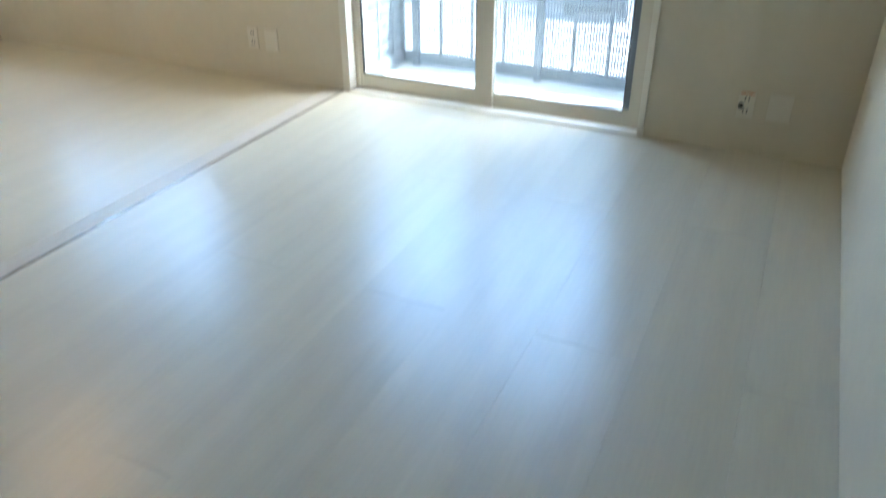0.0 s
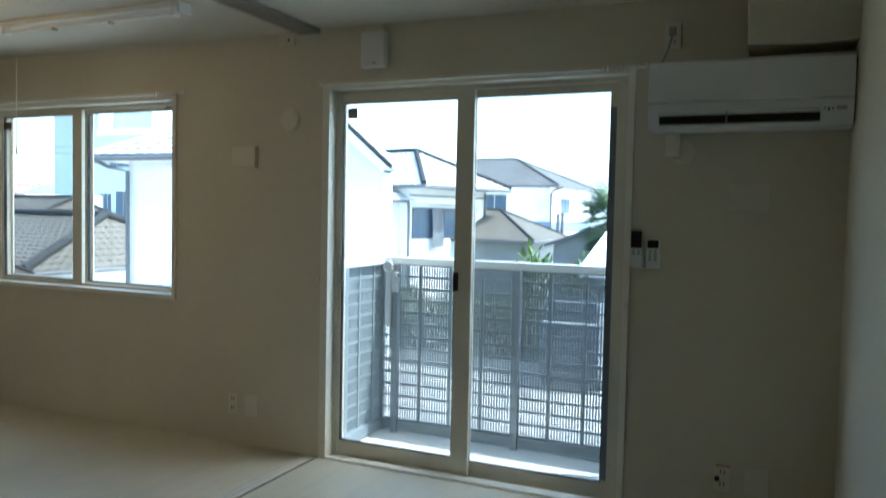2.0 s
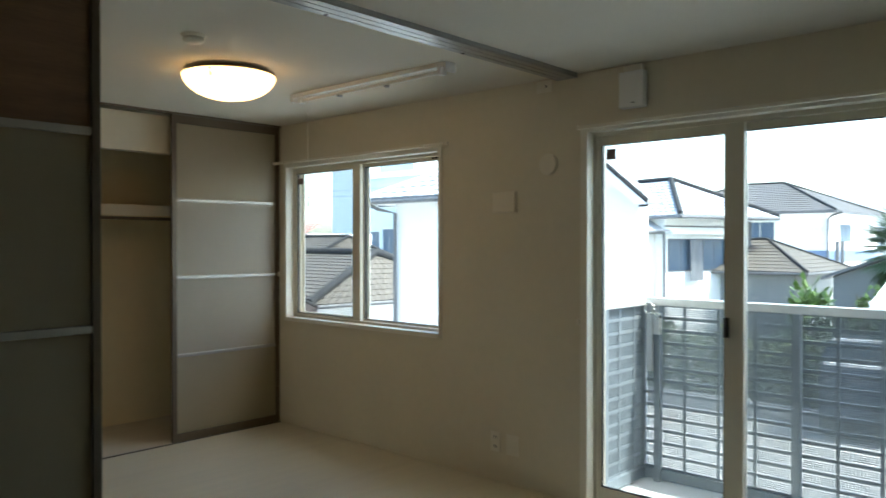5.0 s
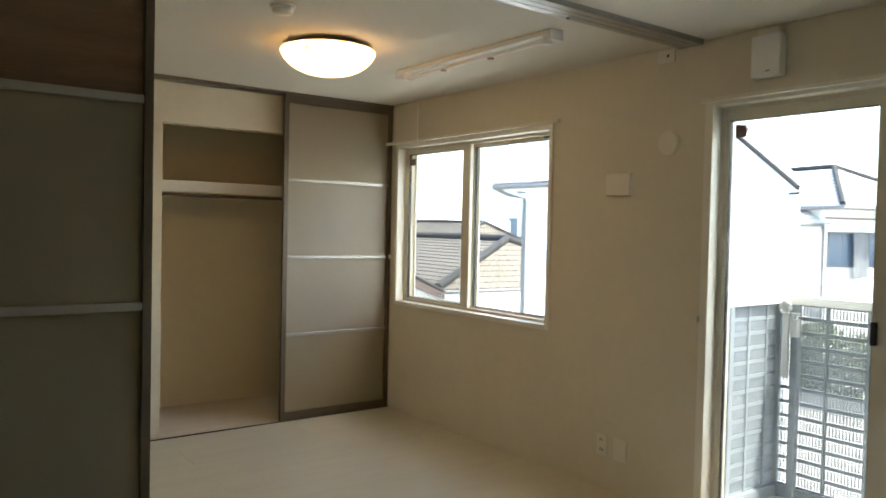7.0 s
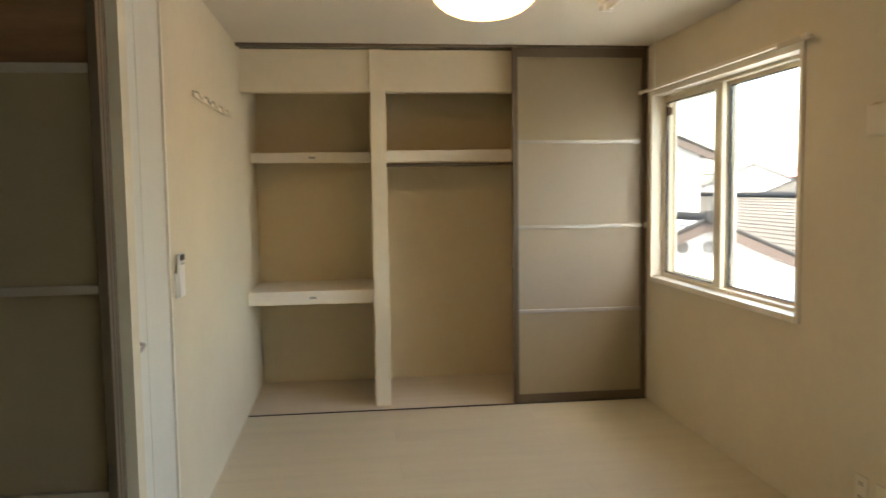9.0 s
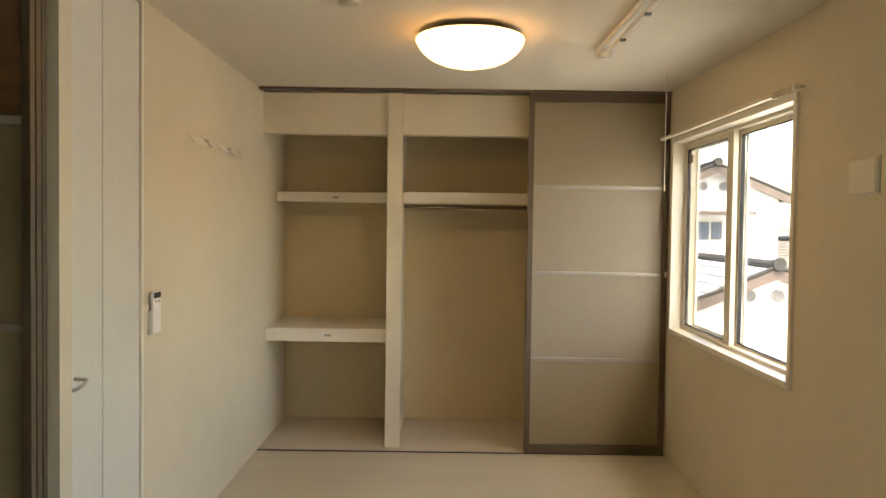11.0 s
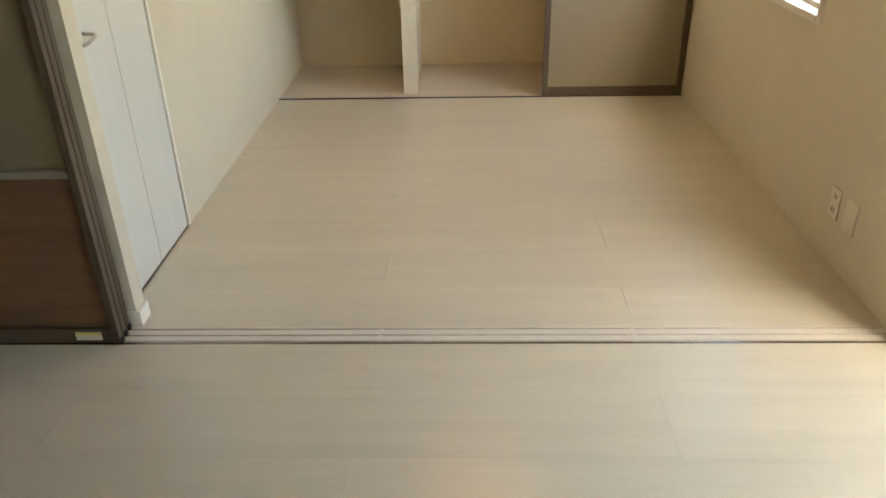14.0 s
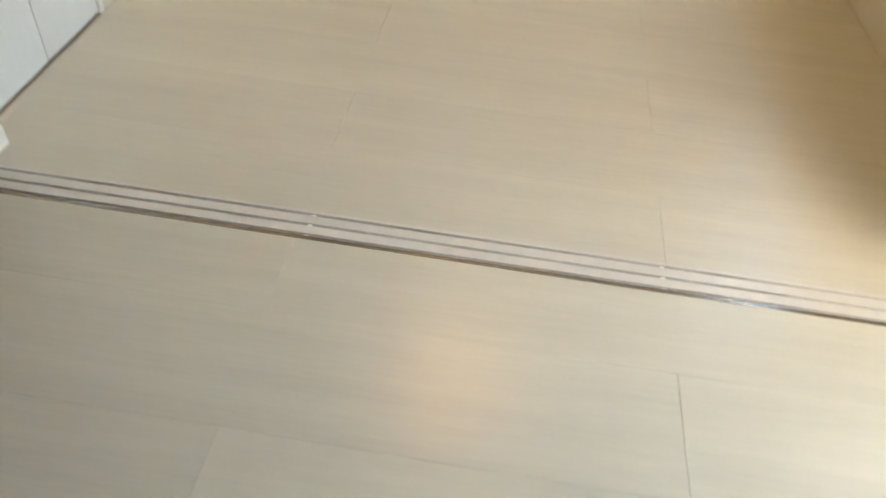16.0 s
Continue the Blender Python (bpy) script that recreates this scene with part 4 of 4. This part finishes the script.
for i, y in enumerate((0.95, 2.75)):
    bm = bmesh.new()
    pts = [[bm.verts.new((-0.39 + 0.04 * math.sin(5 * q + 2 * u), y + 0.62 * q + 0.015 * math.sin(3 * u + i), 4.58 - 1.28 * u)) for q in (0, 0.25, 0.5, 0.75, 1)] for u in (0, 0.2, 0.4, 0.6, 0.8, 1)]
    for r0, r1 in zip(pts, pts[1:]):
        for k in range(4):
            bm.faces.new((r0[k], r0[k + 1], r1[k + 1], r1[k]))
    bmesh.ops.solidify(bm, geom=list(bm.faces), thickness=0.02)
    part("hanging_cloth", bm, CLOTH, hb, "grey towel hung out to dry", local=True)
part("drying_pole", rod(bmesh.new(), (-0.35, 0.1, 4.6), (-0.35, 3.4, 4.6), 0.02, 8), GUTTER, hb, local=True)

# grey-roofed house behind
hc = thing("house", -11.5, 35.7, GZ, "white two-storey house with grey slate hipped roof and blue band", "house")
part("wall", B(-15.6, -7.45, 31.5, 40.0, GZ, 2.72), STUCCO, hc)
c = hc.matrix_basis.inverted().translation
hip_roof(hc, -16.3 + c.x, -6.95 + c.x, 31.0 + c.y, 40.5 + c.y, 2.82 + c.z, 4.41 + c.z, 3.65, TILE_GREY, RIDGE, 0.06, 0.34, 0.026, 3.0)
part("band", B(-15.62, -7.43, 31.48, 40.02, 0.55, 1.10), mat("blue_band", (0.16, 0.22, 0.34), 0.6, var=0.1), hc)
house_window(hc, "x", 33.4 + c.y, 35.2 + c.y, 1.45 + c.z, 2.3 + c.z, -7.45 + c.x)
house_window(hc, "y", -10.9 + c.x, -9.6 + c.x, 1.2 + c.z, 2.4 + c.z, 31.5 + c.y)
part("aerial_box", B(-8.0, -7.6, 31.3, 31.5, 1.5, 2.1, bev=0.03), SASH, hc)
part("downpipe", pipe(bmesh.new(), [(-6.7, 31.1, 2.75), (-7.2, 31.3, 2.6), (-7.38, 31.44, 2.45), (-7.38, 31.44, -3)], 0.05), GUTTER, hc)
for y in (31.8, 32.6):
    part("flue", rod(bmesh.new(), (-7.1, y, 0.4), (-7.1, y, 1.5), 0.09, 10), GUTTER, hc)
hl = thing("outbuilding", -6.6, 22, GZ, "low outbuilding with brown tiled hip roof", "outbuilding")
part("wall", B(-9.1, -5.3, 20.6, 24.5, GZ, 0.5), STUCCO_GREY, hl)
c = hl.matrix_basis.inverted().translation
hip_roof(hl, -10.0 + c.x, -4.83 + c.x, 20.2 + c.y, 25.0 + c.y, 0.56 + c.z, 1.55 + c.z, 2.0, TILE_BROWN, RIDGE, 0.05, 0.26, 0.016, 3.0)
sh = thing("shed", -3.0, 19.5, GZ, "grey rendered shed with a slanted roof", "shed")
bm = bmesh.new()
q = [(-3.8, GZ), (-1.6, GZ), (-1.6, 1.35), (-3.8, 0.50)]
f = [bm.verts.new((x, 19.0, z)) for x, z in q] + [bm.verts.new((x, 22.0, z)) for x, z in q]
for k in ((0, 1, 2, 3), (7, 6, 5, 4), (0, 4, 5, 1), (1, 5, 6, 2), (2, 6, 7, 3), (3, 7, 4, 0)):
    bm.faces.new([f[i] for i in k])
part("wall", bm, STUCCO_GREY, sh)
bm = bmesh.new()
q = [(-4.05, 0.42), (-1.5, 1.41), (-1.5, 1.50), (-4.05, 0.51)]
f = [bm.verts.new((x, 18.8, z)) for x, z in q] + [bm.verts.new((x, 22.2, z)) for x, z in q]
for k in ((0, 1, 2, 3), (7, 6, 5, 4), (0, 4, 5, 1), (1, 5, 6, 2), (2, 6, 7, 3), (3, 7, 4, 0)):
    bm.faces.new([f[i] for i in k])
part("roof", bm, GUTTER, sh)

# white-roofed carport beside the building
cp = thing("carport", 2.0, 8.0, GZ, "open carport with a low white sheet-metal roof", "carport")
WHITE_METAL = mat("white_sheet_metal", (0.82, 0.82, 0.81), 0.45, var=0.03, scale=2)
bm = bmesh.new()
q = [(6.0, 0.70), (10.6, 1.92), (10.6, 1.98), (6.0, 0.76)]
extrude_x(bm, q, 0.12, 4.6)
cr = part("roof", bm, WHITE_METAL, cp)
for k in range(11):
    x = 0.14 + 0.44 * k
    part("seam", extrude_x(bmesh.new(), [(6.0, 0.76), (10.6, 1.98), (10.6, 2.0), (6.0, 0.78)], x, x + 0.025), WHITE_METAL, cr)
part("fascia", B(0.12, 4.6, 5.96, 6.0, 0.62, 0.79), WHITE_METAL, cr)
for x, y, z in ((0.9, 6.2, 0.72), (4.3, 6.2, 0.72), (0.9, 10.3, 1.80), (4.3, 10.3, 1.80)):
    part("post", B(x - 0.05, x + 0.05, y - 0.05, y + 0.05, GZ, z), RAIL, cp)

# brown tiled house beyond the bedroom window
J = Vector((-12.3, 9.7, 1.165))
hd = thing("house", J.x, J.y, GZ, "house with weathered brown tiled hip roof and dark ridge tiles", "house", rz=-3)
dz = -GZ
roof = hip_roof(hd, -16.0, 1.46, -3.07, 3.07, 0.08 + dz, 1.145 + dz, 1.46, TILE_BROWN, RIDGE, 0.10, 0.21, 0.018, 0.23)
part("wall", slab(bmesh.new(), -15.5, 1.0, -2.6, 2.6, 0, 0.0 + dz), STUCCO, hd, local=True)
# white gable with round vents
hf = thing("house", -8.8, 3.36, GZ, "white gabled wall with two round vents and brown barge boards", "house", rz=90)
gable_wall(hf, -1.4, 1.4, 0.1, 3.5, 0, 0.31 - GZ, 0.90 - GZ, STUCCO)
gable_roof(hf, -1.65, 1.65, 0.1, 3.5, 0.255 - GZ, 0.95 - GZ, TILE_SILVER, VERGE, 0.08, over=0.2)
for x in (-0.34, 0.08):
    v = part("round_vent", rod(bmesh.new(), (x, 0.03, 0.53 - GZ), (x, 0.1, 0.53 - GZ), 0.072, 20), GUTTER, hf, local=True)
    part("vent_rim", rod(bmesh.new(), (x, 0.05, 0.53 - GZ), (x, 0.1, 0.53 - GZ), 0.094, 20), STUCCO_GREY, v)
# taller gabled house behind it
hg = thing("house", -12.7, 3.8, GZ, "tall white gabled house with brown eaves and a hooded window", "house", rz=90)
gable_wall(hg, -1.3, 1.3, 0, 5.0, 0, 2.16 - GZ, 2.68 - GZ, STUCCO)
gable_roof(hg, -1.62, 1.62, 0, 5.0, 2.09 - GZ, 2.75 - GZ, TILE_GREY, VERGE, 0.07, over=0.25)
for x in (-0.2, 0.2):
    v = part("round_vent", rod(bmesh.new(), (x, -0.05, 2.34 - GZ), (x, 0.0, 2.34 - GZ), 0.07, 20), GUTTER, hg, local=True)
    part("vent_rim", rod(bmesh.new(), (x, -0.03, 2.34 - GZ), (x, 0.0, 2.34 - GZ), 0.09, 20), STUCCO_GREY, v)
house_window(hg, "y", -0.32, 0.22, 1.25 - GZ, 1.68 - GZ, 0.0)
part("window_hood", slab(bmesh.new(), -0.5, 0.72, -0.4, 0.0, 1.78 - GZ, 1.85 - GZ), VERGE, hg, local=True)
an = thing("tv_antenna", -17.0, 7.52, 0.40, "thin grey television antenna mast on the brown tiled roof", "antenna")
part("mast", rod(bmesh.new(), (-17.0, 7.52, 0.40), (-17.0, 7.52, 1.86), 0.022, 8), GUTTER, an)
for z, w in ((1.50, 0.42), (1.78, 0.2)):
    bo = part("boom", rod(bmesh.new(), (-17.0, 7.52 - w, z), (-17.0, 7.52 + 0.12, z + 0.03), 0.015, 6), GUTTER, an)
    for k in range(5):
        y = 7.52 - w + (w + 0.1) * k / 4
        part("element", rod(bmesh.new(), (-17.28, y, z + 0.01), (-16.72, y, z + 0.01), 0.008, 6), GUTTER, bo)

# distance
bd = thing("apartment_building", -45, 43, GZ, "pale blue-white apartment block with dark windows", "apartment building")
part("wall", B(-51.3, -46.4, 40, 52, GZ, 12.5), SIDING, bd)
part("lower_wall", B(-46.4, -34, 40.01, 52, GZ, 7.2), SIDING, bd)
part("rooftop_room", B(-46.4, -42.4, 41.5, 47, 7.2, 9.0), SIDING, bd)
part("parapet", B(-46.4, -34, 39.8, 40.01, 6.9, 7.35), STUCCO, bd)
c = bd.matrix_basis.inverted().translation
for x0, x1, z0, z1 in ((-46.3, -45.0, 0.8, 2.4), (-44.6, -42.2, 0.5, 2.6), (-45.2, -43.0, 4.4, 5.8)):
    house_window(bd, "y", x0 + c.x, x1 + c.x, z0 + c.z, z1 + c.z, 40 + c.y, bars=2)
hp = thing("house", -46, 33, GZ, "far house with a faded red metal roof", "house")
part("wall", B(-54, -41.6, 30, 36, GZ, 2.1), STUCCO, hp)
bm = bmesh.new()
tiled_plane(bm, frame_of((-54.5, 29.6, 2.1), (1, 0, 0), (0, 3.6, 1.0)), 0, 13.0, 0.4, 11.6, 3.0, 0.5, 0.5, 0.05)
part("roof", bm, TILE_PINK, hp)
h2 = thing("house", -18.5, 17.5, GZ, "house with a grey-brown tiled roof and small gable", "house", rz=-10)
part("wall", slab(bmesh.new(), -15.5, -5.0, -2.6, 2.6, 0, 3.3), STUCCO, h2, local=True)
hip_roof(h2, -16, -4.6, -3, 3, 3.45, 4.75, 0.6, TILE_BROWN, RIDGE, 0.08, 0.26, 0.03, 0.26)
h3 = thing("house", -50, 27, GZ, "far white gabled house", "house", rz=60)
gable_wall(h3, -4, 4, 0, 8, 0, 4.2, 6.0, STUCCO)
gable_roof(h3, -4.5, 4.5, 0, 8, 4.1, 6.15, TILE_GREY, GUTTER, 0.1)
fb = thing("apartment_building", -10, 66, GZ, "far pale flat-roofed building", "apartment building")
part("wall", B(-22, 4, 62, 72, GZ, 5.2), STUCCO, fb)
part("roof_house", B(-14, -9, 63, 68, 5.2, 5.9), STUCCO, fb)
cb = thing("overhead_cables", -36.2, 40.0, 5.9, "two black cables strung from the apartment block", "cable")
for dzz in (0, 0.45):
    part("cable", pipe(bmesh.new(), [(-36.2 - 1.4 * i, 39.98 - 0.9 * i, 6.3 - dzz - 0.8 * math.sin(math.pi * i / 14)) for i in range(15)], 0.02, 5), GUTTER, cb)


# ---- plants and car ----
def leaf(bm, at, d, up, length, width):
    d = d.normalized()
    s = d.cross(up).normalized() * width
    n = s.cross(d).normalized() * width * 0.25
    a = [bm.verts.new(v) for v in (at, at + d * length * 0.45 + s - n, at + d * length, at + d * length * 0.45 - s - n, at + d * length * 0.5 + n)]
    bm.faces.new((a[0], a[1], a[4]))
    bm.faces.new((a[1], a[2], a[4]))
    bm.faces.new((a[2], a[3], a[4]))
    bm.faces.new((a[3], a[0], a[4]))


def palm(x, y, ztop, r, label):
    p = thing("palm_tree", x, y, GZ, label, "palm tree")
    part("trunk", pipe(bmesh.new(), [(x + 0.03 * math.sin(i), y, GZ + (ztop - GZ) * i / 10) for i in range(11)], 0.13, 10), BARK, p)
    bm = bmesh.new()
    rng = random.Random(5)
    for i in range(84):
        a, e = rng.uniform(0, 6.283), rng.uniform(-1.35, 1.2)
        d = Vector((math.cos(a) * math.cos(e), math.sin(a) * math.cos(e), math.sin(e)))
        c = Vector((x, y, ztop)) + d * r * 0.55
        pipe(bm, [(x, y, ztop), c], 0.012, 4)
        side = d.cross(Vector((0, 0, 1))).normalized()
        for k in range(15):
            b = (k / 14 - 0.5) * 3.6
            ld = d * math.cos(b) + side * math.sin(b) + Vector((0, 0, -0.25))
            leaf(bm, c, ld, d.cross(side), r * rng.uniform(0.42, 0.60), 0.026)
    part("crown", bm, PALMLEAF, p)


palm(-1.72, 18.3, 1.22, 1.4, "palm tree with a ragged fan-leaf crown")


def bush(x, y, zb, zt, r, n, seed, label, size=0.16, name="shrub"):
    p = thing(name, x, y, zb, label, "shrub")
    rng = random.Random(seed)
    bm, st_ = bmesh.new(), bmesh.new()
    for i in range(9):
        a = rng.uniform(0, 6.283)
        top = Vector((x + r * 0.7 * math.cos(a) * rng.random(), y + r * 0.7 * math.sin(a) * rng.random(), zb + (zt - zb) * rng.uniform(0.5, 0.95)))
        pipe(st_, [(x, y, zb), (Vector((x, y, zb)) + top) / 2 + Vector((0.05, 0, 0.1)), top], 0.02, 5)
    for i in range(n):
        d = Vector((rng.gauss(0, 1), rng.gauss(0, 1), rng.gauss(0, 1))).normalized()
        k = rng.uniform(0.55, 1.0) * (0.85 + 0.25 * noise.noise(d * 2 + Vector((seed, 0, 0))))
        at = Vector((x + d.x * r * k, y + d.y * r * k, (zb + zt) / 2 + d.z * (zt - zb) / 2 * k))
        leaf(bm, at, d + Vector((rng.uniform(-1, 1), rng.uniform(-1, 1), rng.uniform(-0.8, 0.8))), Vector((0, 0, 1)), size * rng.uniform(0.6, 1.2), size * 0.28)
    part("stems", st_, BARK, p)
    part("foliage", bm, LEAF, p)


bush(-3.9, 17.4, GZ, 0.66, 0.62, 700, 2, "tall bright green shrub in front of the shed", 0.32)
bush(-2.62, 17.6, GZ, 0.42, 0.6, 700, 3, "pale green leafy shrub in front of the shed", 0.24)
bush(-5.6, 20.5, GZ, -1.4, 1.6, 900, 6, "low garden shrub by the house", 0.3)
hg_ = thing("hedge", -6.4, 16.9, GZ, "clipped green hedge along the parking area", "hedge", kind="stuff")
bm = bmesh.new()
rng = random.Random(9)
for i in range(6800):
    x = rng.uniform(-10.4, -3.1)
    leaf(bm, Vector((x, 16.9 + rng.uniform(-0.45, 0.45), GZ + rng.uniform(0, 1.95) + 0.15 * math.sin(3 * x) + 0.1 * math.sin(7.3 * x))), Vector((rng.uniform(-1, 1), rng.uniform(-1, 0.3), rng.uniform(-0.3, 1))), Vector((0, 0, 1)), rng.uniform(0.14, 0.3), 0.06)
part("foliage", bm, HEDGE, hg_)
solid("low_wall", B(-10.4, -3.1, 16.1, 16.25, GZ, GZ + 0.4), CONCRETE, "low concrete garden wall", "garden wall", "structure")

car = thing("car", -2.3, 16.6, GZ, "dark blue small van parked beside the hedge", "car", rz=93)
prof = [(-1.62, 0.26), (-1.66, 0.70), (-1.65, 1.50), (-1.60, 1.74), (-1.30, 2.26), (1.50, 2.30), (1.60, 1.40), (1.64, 1.20), (1.66, 0.66), (1.62, 0.26)]
bm = bmesh.new()
rings = []
for yy, k in ((-0.82, 0.9), (-0.74, 1.0), (0.74, 1.0), (0.82, 0.9)):
    rings.append([bm.verts.new((px, yy * (0.9 if pz < 1.76 else 0.8), 0.28 + (pz - 0.28) * (0.97 if k < 1 else 1))) for px, pz in prof])
for u, w in zip(rings, rings[1:]):
    for j in range(len(prof)):
        bm.faces.new((u[j], u[(j + 1) % len(prof)], w[(j + 1) % len(prof)], w[j]))
bm.faces.new(rings[0][::-1])
bm.faces.new(rings[-1])
body = part("body", bm, CARBLUE, car, local=True, smooth=False)
for a, b in (((-1.585, 1.79), (-1.32, 2.22)), ((1.53, 2.12), (1.585, 1.52))):
    g = bmesh.new()
    off = Vector((-0.02 if a[0] < 0 else 0.02, 0, 0.02))
    g.faces.new([g.verts.new(Vector(c) + off) for c in ((a[0], -0.58, a[1]), (a[0], 0.58, a[1]), (b[0], 0.55, b[1]), (b[0], -0.55, b[1]))])
    bmesh.ops.solidify(g, geom=list(g.faces), thickness=0.012)
    part("windscreen", g, CARGLASS, body)
for x in (-1.08, 1.12):
    for y in (-0.66, 0.66):
        ty = part("wheel", rod(bmesh.new(), (x, y - 0.1, 0.31), (x, y + 0.1, 0.31), 0.31, 20), RUBBER, car, local=True)
        part("rim", rod(bmesh.new(), (x, y - 0.105, 0.31), (x, y + 0.105, 0.31), 0.19, 16), STEEL, ty)
# two white strips draw the bright highlights above and below the windscreen
part("roof_highlight", B(-1.33, -1.22, -0.58, 0.58, 2.25, 2.30, bev=0.01), WHITE_METAL, body, "white strip for the highlight over the windscreen")
part("lower_highlight", B(-1.67, -1.57, -0.66, 0.66, 1.725, 1.78, bev=0.01), WHITE_METAL, body)
part("bumper", B(-1.74, -1.64, -0.70, 0.70, 0.26, 0.50, bev=0.02), RUBBER, body)
